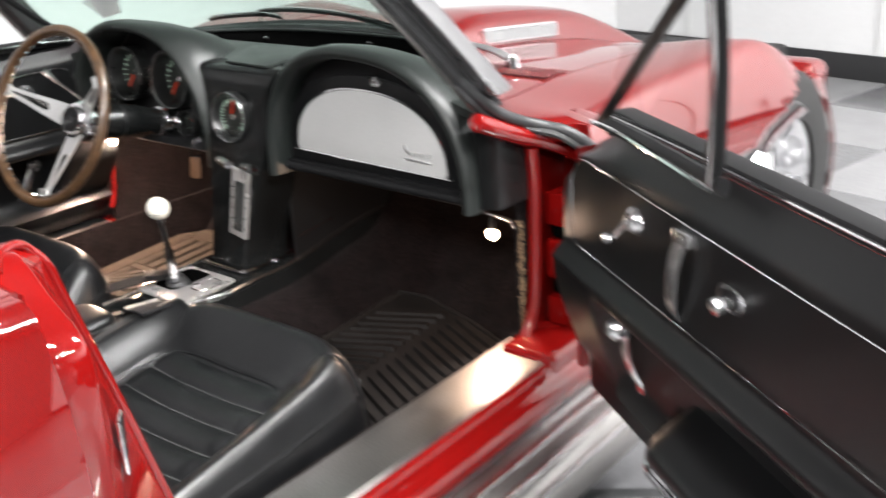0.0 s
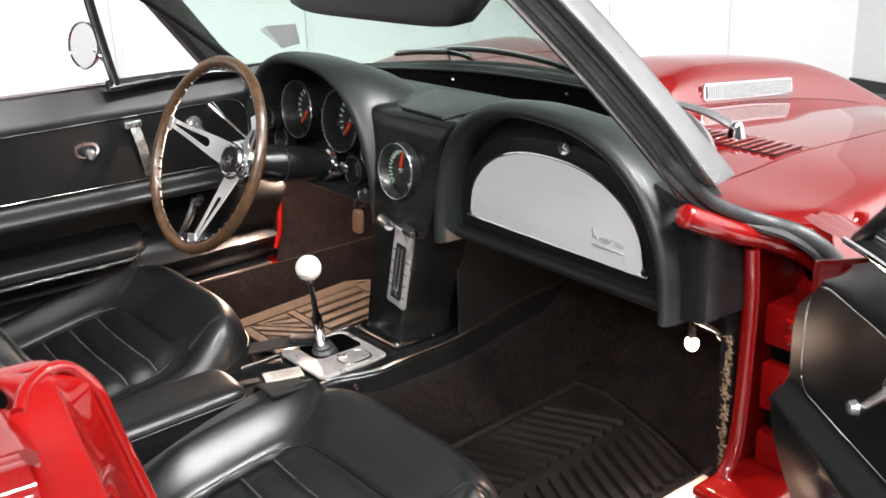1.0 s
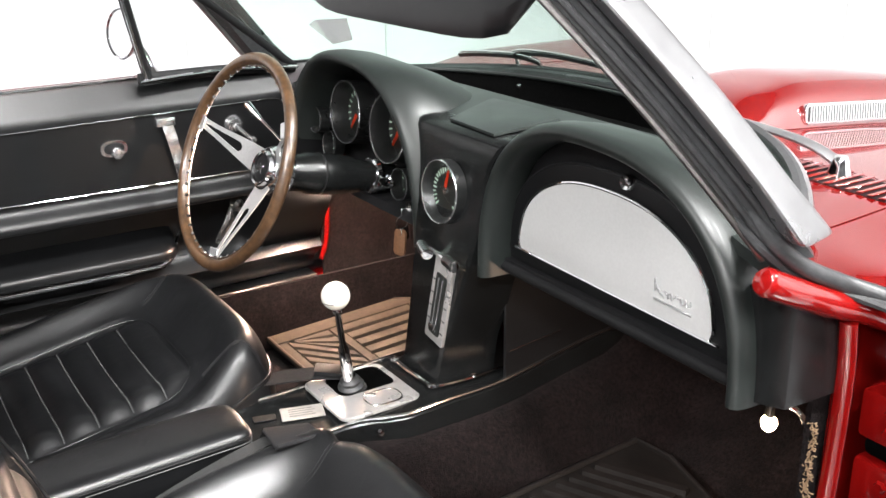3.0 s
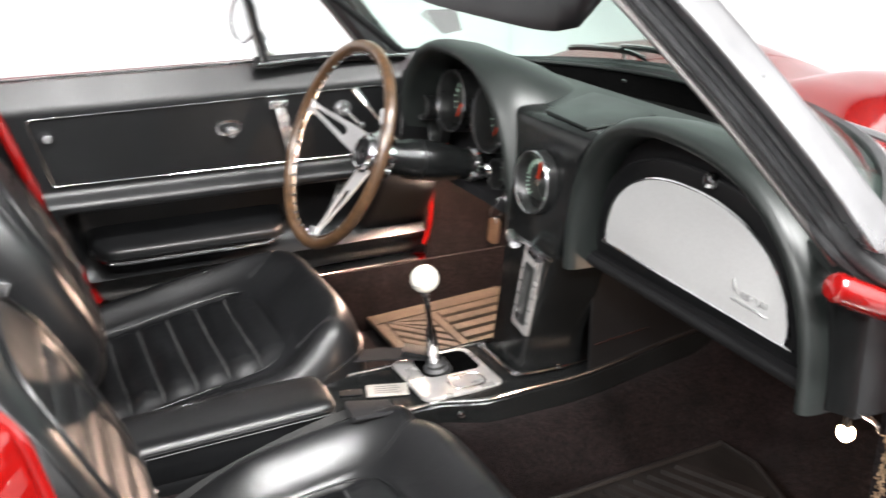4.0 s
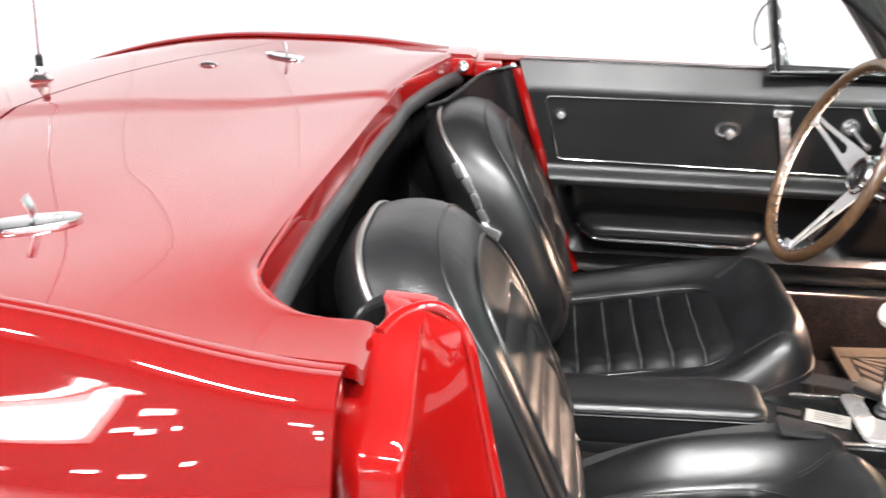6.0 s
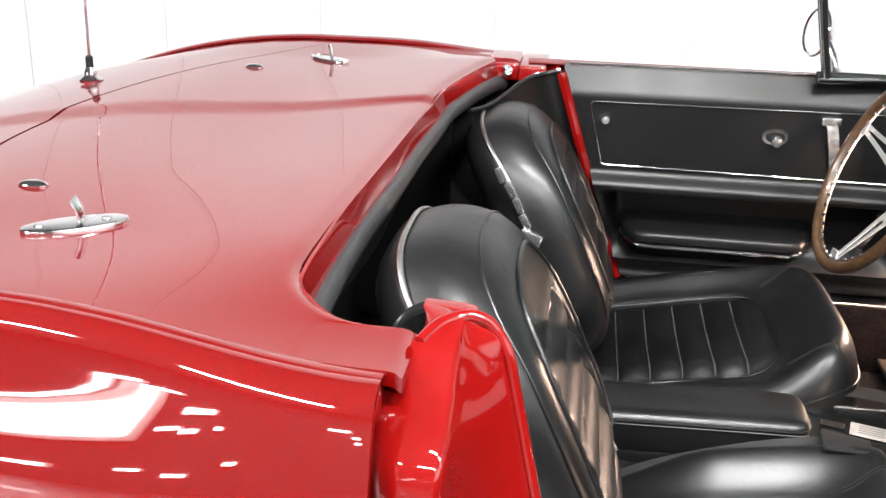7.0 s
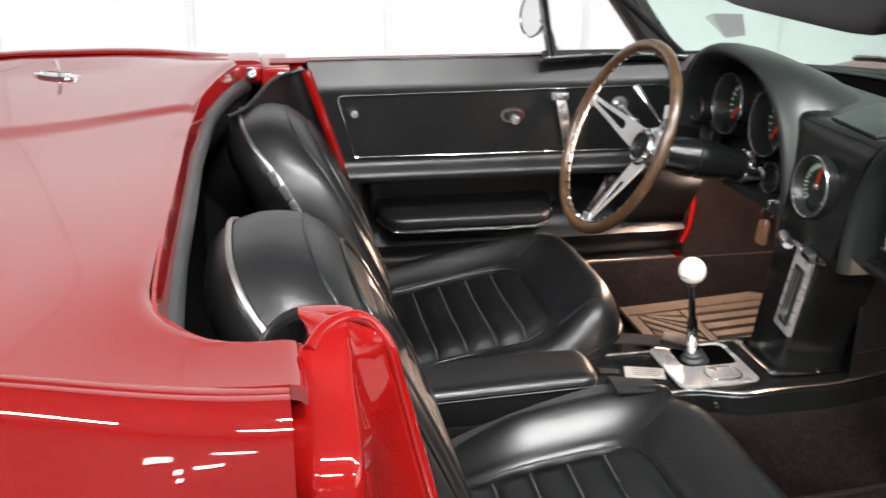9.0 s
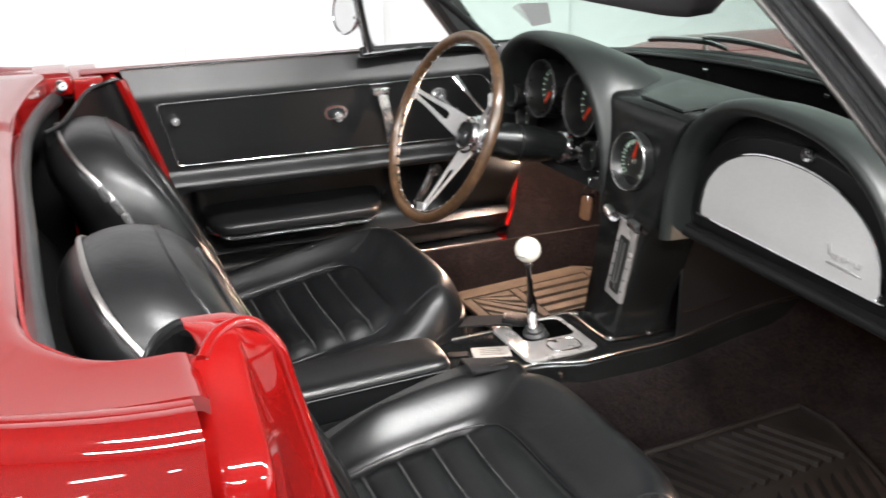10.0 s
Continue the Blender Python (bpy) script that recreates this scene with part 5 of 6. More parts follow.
    part("kick_cap", rings_mesh([[(-0.655, 0.26, z), (-0.69, 0.245, z), (-0.722, 0.25, z), (-0.728, 0.36, z), (-0.66, 0.40, z)] for z in (0.645, 0.70, 0.76, 0.772)], (True, True)), VINYL, top, sharp=50)
    part("arch_end_bead", tube([(0.676, 0.212, 0.66), (0.674, 0.212, 0.64), (0.668, 0.216, 0.622)], 0.004, 8), CHROME, top)
    # courtesy lamps under the dash
    for (x, y, z), power in zip(((0.617, 0.361, 0.523), (-0.60, 0.289, 0.586)), BULB_POWER):
        lamp = part("courtesy_lamp", lathe([(0, 0.03), (0.006, 0.028), (0.007, 0.012), (0.006, 0.0)], 14, Matrix.Translation((x, y, z + 0.008))), GLOSS, car, "small courtesy lamp with a glowing bulb")
        part("lamp_bracket", tube([(x - 0.03, y + 0.01, z + 0.04), (x, y, z + 0.042), (x + 0.04, y + 0.005, z + 0.036), (x + 0.05, y + 0.01, z + 0.02)], 0.004, 8), STEEL, lamp)
        part("bulb", lathe([(0, -0.012), (0.005, -0.011), (0.009, -0.007), (0.0115, 0.0), (0.0105, 0.006), (0.006, 0.011), (0.005, 0.013)], 20, Matrix.Translation((x, y, z))), BULB, lamp, "glowing warm bulb").visible_shadow = False
        li = bpy.data.lights.new("bulb_light", "POINT")
        li.energy, li.color, li.shadow_soft_size = power, (1.0, 0.70, 0.54), 0.012
        lo = new("bulb_light", li)
        lo.location = (x, y, z)
        lo.parent = lamp


dashboard()


# ---- steering
def steering():
    n = Vector((0.058, -0.925, 0.376)).normalized()
    c = Vector((-0.302, -0.038, 0.761))
    m = facing(c, n)
    rim_pts = [m @ Vector((0.1935 * math.cos(math.tau * k / 64), 0.1935 * math.sin(math.tau * k / 64), 0)) for k in range(64)]
    wheel = part("steering_wheel", sweep(bmesh.new(), rim_pts, circle(0.0110, 12), True, n), WOOD, car, "wood-rimmed steering wheel with slotted metal spokes")
    part("rim_band", sweep(bmesh.new(), [c + (p - c) * 0.932 for p in rim_pts], circle(0.0030, 8, 0.5, 1.2), True, n), WOOD, wheel)
    rivet = lathe([(0, 0.004), (0.0025, 0.0035), (0.004, 0.001), (0.004, 0)], 8)
    me = bpy.data.meshes.new("rivet")
    rivet.to_mesh(me)
    rivet.free()
    me.materials.append(CHROME)
    for k in range(48):
        a = math.tau * (k + 0.5) / 48
        ob = new("rivet", me)
        ob.parent = wheel
        d = (m.to_3x3() @ Vector((math.cos(a), math.sin(a), 0)))
        ob.matrix_basis = facing(c + d * 0.1795, -d)
    hub = m @ Vector((0.0, 0.0, -0.085))
    tips = [Vector((-0.4786, -0.031, 0.8046)), Vector((-0.274, -0.104, 0.594))]
    inv = m.inverted()
    a0 = math.atan2((inv @ tips[0]).y, (inv @ tips[0]).x)
    a1 = math.atan2((inv @ tips[1]).y, (inv @ tips[1]).x)
    for a in (a0, a1, a1 + (a1 - a0)):
        e1 = Vector((math.cos(a), math.sin(a), 0))
        e2 = Vector((-math.sin(a), math.cos(a), 0))
        def plate(r, v):
            w = 0.0100 + 0.0165 * ease(0.185, 0.02, r)
            slot = max(0.0006, (0.0030 + 0.0075 * ease(0.17, 0.07, r)) * math.sqrt(max(0.0, min(1.0, (r - 0.078) / 0.008))) * ease(0.176, 0.160, r))
            return m @ (e1 * r + e2 * (v * w if abs(v) > 0.5 else math.copysign(slot, v)) + Vector((0, 0, -0.075 + 0.075 * ((r - 0.02) / 0.163) ** 1.05)))
        part("spoke", surface(plate, [0.02, 0.04, 0.06, 0.077, 0.079, 0.081, 0.084, 0.088] + steps(0.095, 0.155, 6) + [0.16, 0.165, 0.17, 0.174, 0.178, 0.183], [-1, -0.95, -0.3, 0.3, 0.95, 1], 0.0028, lambda r, v: abs(v) > 0.2 or not 0.078 < r < 0.175, -n), SPOKE, wheel, "satin metal spoke with a long slot", sharp=30)
        part("spoke_end", moved(box(-0.012, 0.010, -0.015, 0.015, -0.002, 0.002, 0.0015, 1), m @ pose(0, 0, 0, 0, 0, math.degrees(a)) @ pose(0.174, 0, -0.001, 0, 8, 0)), SPOKE, wheel)
    part("hub", lathe([(0, 0.024), (0.012, 0.0235), (0.022, 0.020), (0.026, 0.022), (0.040, 0.020), (0.047, 0.010), (0.048, 0.004), (0.048, -0.02)], 32, facing(hub, n)), CHROME, wheel, "chrome horn hub")
    part("hub_ring", lathe([(0.027, 0.020), (0.028, 0.0285), (0.031, 0.030), (0.034, 0.0285), (0.035, 0.020)], 32, facing(hub, n)), CHROME, wheel)
    part("hub_disc", lathe([(0, 0.0262), (0.020, 0.0258), (0.0265, 0.0235), (0.0265, 0.018)], 28, facing(hub, n)), MATTE, wheel)
    part("hub_mark", moved(box(-0.011, 0.011, -0.002, 0.002, 0.026, 0.028, 0.0008, 1), facing(hub, n, 30)), CHROME, wheel)
    part("hub_mark", moved(box(-0.011, 0.011, -0.002, 0.002, 0.026, 0.028, 0.0008, 1), facing(hub, n, 120)), CHROME, wheel)
    col_end = Vector((-0.318, 0.30, 0.672))
    start = hub - n * 0.008
    d = col_end - start
    shaft = part("steering_column", lathe([(0, 0), (0.034, 0.0), (0.036, 0.01), (0.036, 0.05), (0.041, 0.06), (0.041, 0.12), (0.040, 0.14), (0.031, 0.19), (0.030, d.length), (0, d.length)], 28, facing(start, d)), GLOSS, car, "glossy black steering column")
    part("column_collar", lathe([(0.031, 0.205), (0.036, 0.207), (0.036, 0.217), (0.031, 0.219)], 24, facing(start, d)), CHROME, shaft)
    part("column_seam", lathe([(0.0412, 0.085), (0.0422, 0.087), (0.0412, 0.089)], 24, facing(start, d)), MATTE, shaft)
    root = start + d * 0.30
    part("signal_lever", rod(root, (-0.437, 0.075, 0.803), 0.003, 0.0035), CHROME, shaft)
    part("lever_tip", rod((-0.433, 0.076, 0.800), (-0.466, 0.062, 0.828), 0.005, 0.0085), CHROME, shaft, "chrome turn signal lever tip")
    # keys on a leather fob, hanging at the ignition lock
    part("ignition_lock", lathe([(0, 0.012), (0.010, 0.011), (0.013, 0.0)], 16, facing((-0.165, 0.262, 0.655), (0, -1, 0))), CHROME, shaft)
    keys = thing("keys", "bunch of keys with a tan leather fob, hanging from the ignition", "keys", at=(-0.165, 0.238, 0.645))
    part("key", box(-0.002, 0.002, -0.003, 0.022, -0.008, 0.010, 0.001, 1), STEEL, keys)
    ring = [(0.0, -0.002 + 0.013 * math.cos(math.tau * k / 16), -0.018 + 0.013 * math.sin(math.tau * k / 16)) for k in range(16)]
    part("key_ring", sweep(bmesh.new(), ring, circle(0.0014, 6), True, (1, 0, 0)), CHROME, keys)
    part("spare_key", moved(box(-0.0015, 0.0015, -0.011, 0.011, -0.055, -0.028, 0.001, 1), pose(0, 0, 0, 8, 0, 20)), STEEL, keys)
    part("fob", moved(prism(rounded(0.013, 0.027, 0.009), 0.005, Matrix(((1, 0, 0, 0), (0, 0, -1, 0), (0, 1, 0, -0.058), (0, 0, 0, 1))), 0.0015), pose(0.0, 0, 0, 0, 6, 25)), TAN, keys, "tan leather fob")


steering()


# ---- console and shifter
def console():
    def crown(y):
        return 0.36 + 0.012 * ease(-0.05, 0.2, y) + 0.042 * ease(0.24, 0.58, y)

    def edge(y):
        return 0.036 + 0.040 * ease(0.0, 0.11, y)
    rings = []
    for y in steps(-0.17, 0.62, 24):
        z = crown(y)
        e = edge(y)
        rings.append([(-0.165, y, z - 0.16), (-0.138, y, z - 0.03), (-0.136, y, z - 0.008), (-0.13, y, z - 0.001), (e - 0.005, y, z - 0.001), (e + 0.003, y, z - 0.008), (e + 0.005, y, z - 0.03), (e + 0.020, y, z - 0.16)])
    con = part("centre_console", rings_mesh(rings, (True, True)), FASCIA, car, "black centre console with bright edges and a silver shift plate", sharp=40)
    for side in (-1, 1):
        part("chrome_rail", tube([(-0.133 if side < 0 else edge(y), y, crown(y) + 0.001) for y in steps(-0.165, 0.62, 24)], 0.0038, 8, steps=3, flat=0.9), STEEL, con)
    part("chrome_rail", tube([(-0.133, -0.166, 0.361), (-0.05, -0.17, 0.361), (0.039, -0.166, 0.361)], 0.0042, 8, steps=2), STEEL, con)
    # silver plate round the shifter, with a real opening
    z = 0.370
    outer = rounded(0.085, 0.080, 0.020, 6)
    hole = rounded(0.043, 0.056, 0.018, 6)
    bm = bmesh.new()
    c0, c1 = Vector((-0.046, 0.072, z)), Vector((-0.080, 0.086, z))
    sets = [[bm.verts.new(c0 + Vector((a, b, -0.004))) for a, b in outer], [bm.verts.new(c0 + Vector((a, b, 0.0))) for a, b in outer], [bm.verts.new(c0 + Vector((a * 0.97, b * 0.97, 0.002))) for a, b in outer],
            [bm.verts.new(c1 + Vector((a * 1.04, b * 1.04, 0.002))) for a, b in hole], [bm.verts.new(c1 + Vector((a, b, 0.0))) for a, b in hole], [bm.verts.new(c1 + Vector((a, b, -0.006))) for a, b in hole]]
    for r, s in zip(sets, sets[1:]):
        for k in range(len(r)):
            bm.faces.new((r[k], r[(k + 1) % len(r)], s[(k + 1) % len(r)], s[k]))
    part("shift_plate", bm, PLATE, con, "brushed silver shift plate", sharp=30)
    # flat black plate in place of the shade down in the well
    part("shift_well_shade", prism([(c1.x + 0.995 * a, c1.y + 0.995 * b) for a, b in hole], 0.0012, Matrix.Translation((0, 0, z - 0.0008))), HOLE_SHADE, con)
    ash = Matrix.Translation((0.006, 0.088, z + 0.002))
    part("ashtray_lid", prism([(a * 0.024, b * 0.032) for a, b in (squircle(k, 30, 3.2) for k in range(30))], 0.004, ash, 0.002), PLATE, con, "round-cornered ashtray lid")
    part("ashtray_edge", tube([ash @ Vector((a * 0.025, b * 0.033, 0.003)) for a, b in (squircle(k, 24, 3.2) for k in range(24))], 0.0016, 6, closed=True, steps=2), CHROME, con)
    part("ashtray_tab", moved(box(-0.004, 0.004, -0.011, 0.011, 0.004, 0.008, 0.0015, 1), ash @ pose(-0.016, -0.018, 0, 0, 0, -40)), CHROME, con)
    # small notice plate with lines of print that cannot be read
    plate = Matrix.Translation((-0.044, -0.047, 0.361)) @ pose(0, 0, 0, 0, 0, 73)
    part("notice_plate", moved(box(-0.038, 0.038, -0.022, 0.022, 0, 0.003, 0.001, 1), plate), NOTICE, con, "worn grey notice plate with small print")
    for k in range(4):
        part("print_bar", moved(box(-0.024, 0.018 + 0.004 * (k % 2), -0.0012, 0.0012, 0.003, 0.0036, 0), plate @ pose(0, 0.012 - 0.008 * k, 0)), INK, con, smooth=False)
    part("console_slot", moved(box(-0.022, 0.018, -0.010, 0.010, 0, 0.002, 0.001, 1), Matrix.Translation((-0.065, -0.108, 0.36)) @ pose(0, 0, 0, 0, 0, 75)), MATTE, con)
    part("stack_base_trim", tube([(-0.115, 0.31, 0.380), (-0.113, 0.185, 0.377), (-0.09, 0.178, 0.377), (0.012, 0.178, 0.377), (0.03, 0.186, 0.378), (0.042, 0.27, 0.381), (0.050, 0.38, 0.394), (0.055, 0.50, 0.413)], 0.0058, 8, steps=4, flat=0.9, scale=lambda t: 1 - 0.5 * ease(0.55, 0.8, t)), CHROME, con)
    for x, y in ((-0.105, 0.18), (0.026, 0.182), (0.040, 0.262), (0.067, 0.048)):
        part("trim_screw", lathe([(0, 0.005), (0.005, 0.004), (0.007, 0)], 10, facing((x, y, crown(y) + 0.008 if x < 0.05 else 0.345), (0, 0, 1) if x < 0.05 else (1, 0, 0.2))), CHROME, con)
    # shifter
    foot, bend, top = Vector((-0.062, 0.058, 0.372)), Vector((-0.056, 0.049, 0.425)), Vector((-0.043, 0.030, 0.545))
    sh = part("gear_shifter", sweep(bmesh.new(), [foot, bend, bend.lerp(top, 0.28), bend.lerp(top, 0.36), top], circle(1.0, 12), scale=lambda t: (0.010, 0.011, 0.010, 0.0058, 0.0052)[round(t * 4)]), CHROME, car, "chrome gear lever with a white ball knob")
    part("shift_boot", lathe([(0.029, -0.008), (0.028, 0.002), (0.024, 0.007), (0.0245, 0.012), (0.019, 0.017), (0.019, 0.023), (0.013, 0.028), (0.0115, 0.034)], 24, Matrix.Translation((-0.064, 0.062, 0.366)) @ pose(0, 0, 0, 10, 6, 0)), RUBBER, sh, "black rubber shift boot")
    prof = [(0.0, -0.0255)] + [(0.0255 * math.sin(radians(q)), -0.0255 * math.cos(radians(q))) for q in range(15, 180, 15)] + [(0.0, 0.0255)]
    part("shift_knob", lathe(prof, 28, Matrix.Translation((-0.043, 0.029, 0.567))), IVORY, sh, "shiny white ball knob")
    part("knob_collar", lathe([(0.008, 0), (0.009, 0.006), (0.0065, 0.012)], 14, Matrix.Translation((-0.0435, 0.031, 0.533))), CHROME, sh)
    part("knob_line", tube([(-0.043 + 0.0262 * math.cos(radians(q)), 0.029 - 0.0262 * math.sin(radians(q)), 0.560) for q in (35, 50, 65, 80)], 0.0008, 6, steps=2), INK, sh)
    # padded lid between the seats
    rings = []
    for y, f, z in ((-0.60, 0.96, 0.372), (-0.59, 1.0, 0.373), (-0.5, 1.0, 0.375), (-0.4, 1.0, 0.378), (-0.3, 1.0, 0.381), (-0.23, 1.0, 0.383), (-0.205, 0.985, 0.383), (-0.192, 0.95, 0.383), (-0.184, 0.88, 0.382), (-0.180, 0.78, 0.381)):
        rings.append([(0.006 + 0.064 * f * a * (1 - 0.05 * max(0.0, -b)), y, z + 0.041 * (0.7 + 0.3 * f) * b + 0.004 * max(0.0, b) * (1 - a * a)) for a, b in (squircle(k, 48, 6.5) for k in range(48))])
    lid = part("armrest_lid", rings_mesh(rings, (True, True)), LEATHER, car, "black padded centre armrest", sharp=60)
    welt = [(0.071, -0.59, 0.402), (0.072, -0.4, 0.408), (0.072, -0.25, 0.412), (0.070, -0.205, 0.412), (0.062, -0.186, 0.411), (0.04, -0.178, 0.411), (0.005, -0.177, 0.411), (-0.04, -0.18, 0.411)]
    part("armrest_piping", tube(welt, 0.0028, 8, steps=5), LEATHER, lid)
    part("armrest_stitching", tube([(x + 0.001, y + 0.001, z - 0.006) for x, y, z in welt], 0.0011, 6, steps=5), STITCH, lid)
    rings = [[(0.006 + 0.062 * a, y, 0.32 + 0.05 * b) for a, b in (squircle(k, 24, 4) for k in range(24))] for y in (-0.62, -0.3, -0.20, -0.192)]
    part("armrest_box", rings_mesh(rings, (True, True)), VINYL, lid)
    # seat belts: webbing with buckles, lying over the console
    wide = [(-0.024, -0.001), (0.024, -0.001), (0.024, 0.002), (-0.024, 0.002)]
    flap = [(-0.036, -0.002), (0.036, -0.002), (0.037, 0.001), (0.035, 0.003), (-0.035, 0.003), (-0.037, 0.001)]
    b = part("seat_belt", sweep(bmesh.new(), spline([(0.024, -0.118, 0.374), (0.055, -0.124, 0.398), (0.085, -0.132, 0.422), (0.120, -0.145, 0.440), (0.155, -0.152, 0.450), (0.184, -0.154, 0.450)], 5), flap), WEBBING, car, "dark seat belt flap lying over the seat edge")
    part("flap_hem", tube([(0.183, -0.188, 0.454), (0.186, -0.154, 0.454), (0.185, -0.120, 0.453)], 0.0035, 8), WEBBING, b)
    part("belt_strap", sweep(bmesh.new(), spline([(0.108, -0.15, 0.424), (0.112, -0.20, 0.420), (0.118, -0.30, 0.400), (0.122, -0.42, 0.362), (0.126, -0.52, 0.315)], 5), [(-0.013, -0.001), (0.013, -0.001), (0.013, 0.002), (-0.013, 0.002)]), STRAP, b, "grey belt webbing tucked beside the cushion")
    b = part("seat_belt", sweep(bmesh.new(), spline([(-0.22, -0.20, 0.33), (-0.18, -0.10, 0.372), (-0.15, -0.03, 0.382), (-0.125, 0.02, 0.385), (-0.108, 0.065, 0.38)], 5), wide), WEBBING, car, "black seat belt strap beside the shifter")
    part("belt_buckle", moved(box(-0.03, 0.03, -0.02, 0.02, -0.006, 0.006, 0.004), Matrix.Translation((-0.115, 0.045, 0.388)) @ pose(0, 0, 0, 0, 8, 60)), MATTE, b)


    # dark side panel of the tunnel behind the fascia, with a thin bright edge
    part("tunnel_panel", box(0.070, 0.076, 0.305, 0.715, 0.34, 0.625, 0.002, 1), MATTE, con, "dark panel along the tunnel")
    part("panel_edge", tube([(0.0785, 0.312, 0.432), (0.0785, 0.37, 0.438), (0.0785, 0.43, 0.444)], 0.0014, 6), STEEL, con)


console()


# ---- carpeted tub
def tub():
    def floor_z(x, y):
        a = abs(x + 0.03)
        z = 0.175 + (0.150 + 0.042 * ease(0.24, 0.58, y)) * ease(0.235, 0.12, a)
        z += 0.30 * ease(0.52, 0.85, y) ** 1.2
        z += 0.06 * ease(-0.45, -0.7, y)
        return z
    t = part("carpet", surface(lambda x, y: (x, y, floor_z(x, y)), steps(-0.71, 0.71, 48), steps(-0.95, 0.82, 44), 0.012), CARPET, car, "dark brown cut-pile carpet", 70)
    part("firewall", box(-0.71, 0.71, 0.72, 0.735, 0.2, 0.765, 0.004), CARPET, car, "dark carpeted firewall")
    for s in (-1, 1):
        def kick(y, z):
            return s * (0.698 - 0.008 * ease(0.3, 0.2, z)), y, z
        part("side_carpet", surface(kick, steps(-0.62, 0.72, 26), steps(0.17, 0.335, 6), 0.008, None, (-s, 0, 0)), CARPET, car)
        if s < 0:
            part("pillar_backing", box(-0.757, -0.748, 0.22, 0.48, 0.32, 0.80, 0.002), MATTE, car)
        part("kick_panel", surface(lambda y, z: (s * 0.71, y, z), steps(0.32, 0.72, 10), steps(0.33, 0.765, 12), 0.008, None, (-s, 0, 0)), CARPET, car, "dark carpeted kick panel")
    # frayed carpet edge at the passenger pillar
    random.seed(4)
    bm = bmesh.new()
    for k in range(260):
        z = 0.34 + 0.24 * random.random()
        p = Vector((0.708 + 0.01 * random.random(), 0.322 + 0.008 * random.random(), z))
        q = p + Vector((0.006 * random.uniform(-0.6, 1), -0.007 * random.random(), 0.006 * random.uniform(-1, 1)))
        sweep(bm, [p, (p + q) / 2 + Vector((0, -0.002, 0)), q], circle(0.0010, 4))
    # the courtesy bulb's light on the fringe is part of this colour
    tagged(part("frayed_edge", bm, LIT_JUTE, t), kind="stuff")
    # rear well and quarter trim
    part("rear_bulkhead", box(-0.70, 0.70, -1.10, -1.08, 0.2, 0.85, 0.004), MATTE, car)
    for s in (-1, 1):
        part("side_lining", box(*sorted((s * 0.672, s * 0.684)), -1.09, -0.76, 0.18, 0.815, 0.003), MATTE, car)
    part("rear_well", box(-0.70, 0.70, -1.08, -0.94, 0.22, 0.235, 0.002, 1), CARPET, car)
    part("folded_top", rings_mesh([[(x, -1.0 + 0.06 * a, 0.66 + 0.10 * b + 0.012 * math.sin(9 * x)) for a, b in (squircle(k, 20, 2.4) for k in range(20))] for x in steps(-0.66, 0.66, 30)], (True, True)), MATTE, car, "folded black soft top in its well", sharp=60)
    for s in (-1, 1):
        def trim(z, v):
            f = rear_y(z) - 0.008 if s < 0 else min(rear_y(z) - 0.008, -0.664)
            back = (-0.83 if s < 0 else -0.775) + 0.02 * ease(0.8, 0.5, z) + (0.86 - z) * 0.12
            y = f + (back - f) * v
            crown = 0.856 - 0.006 * ease(0.05, 0.25, v) - 0.030 * ease(0.35, 0.85, v) if s < 0 else 0.824 + 0.022 * math.sin(math.pi * min(1.0, 1.1 * v)) - 0.05 * ease(0.75, 1.0, v)
            zz = 0.30 + (crown - 0.30) * (z - 0.30) / 0.556
            if s < 0:
                return -(0.612 + 0.045 * ease(0.85, 0.45, zz) - 0.30 * ease(0.12, 1.15, v)), y + 0.03 * v, zz
            return s * (0.612 + (0.078 if s > 0 else 0.0) + 0.045 * ease(0.85, 0.45, zz) - 0.02 * math.sin(math.pi * min(v * 1.2, 1))), y, zz
        p = part("quarter_trim", surface(trim, steps(0.30, 0.856, 22), steps(0, 1, 14), 0.012, None, (s, 0, 0)), VINYL if s < 0 else TROUGH, car, "black moulded trim panel behind the seat", sharp=60)
        part("trim_welt", tube([Vector(trim(0.856, v)) + Vector((-s * 0.004, 0, 0.001)) for v in steps(0.02, 1, 10)], 0.0045, 8, steps=3), VINYL, p)
        if s < 0:
            part("opening_welt", tube([(s * (0.600 + 0.10 * ease(0.72, 0.40, z)), rear_y(z) - 0.008, z) for z in steps(0.36, 0.856, 10)], 0.011, 8, steps=2, up=(1, 0, 0)), RED_JAMB, p, "red strip along the door opening")


tub()


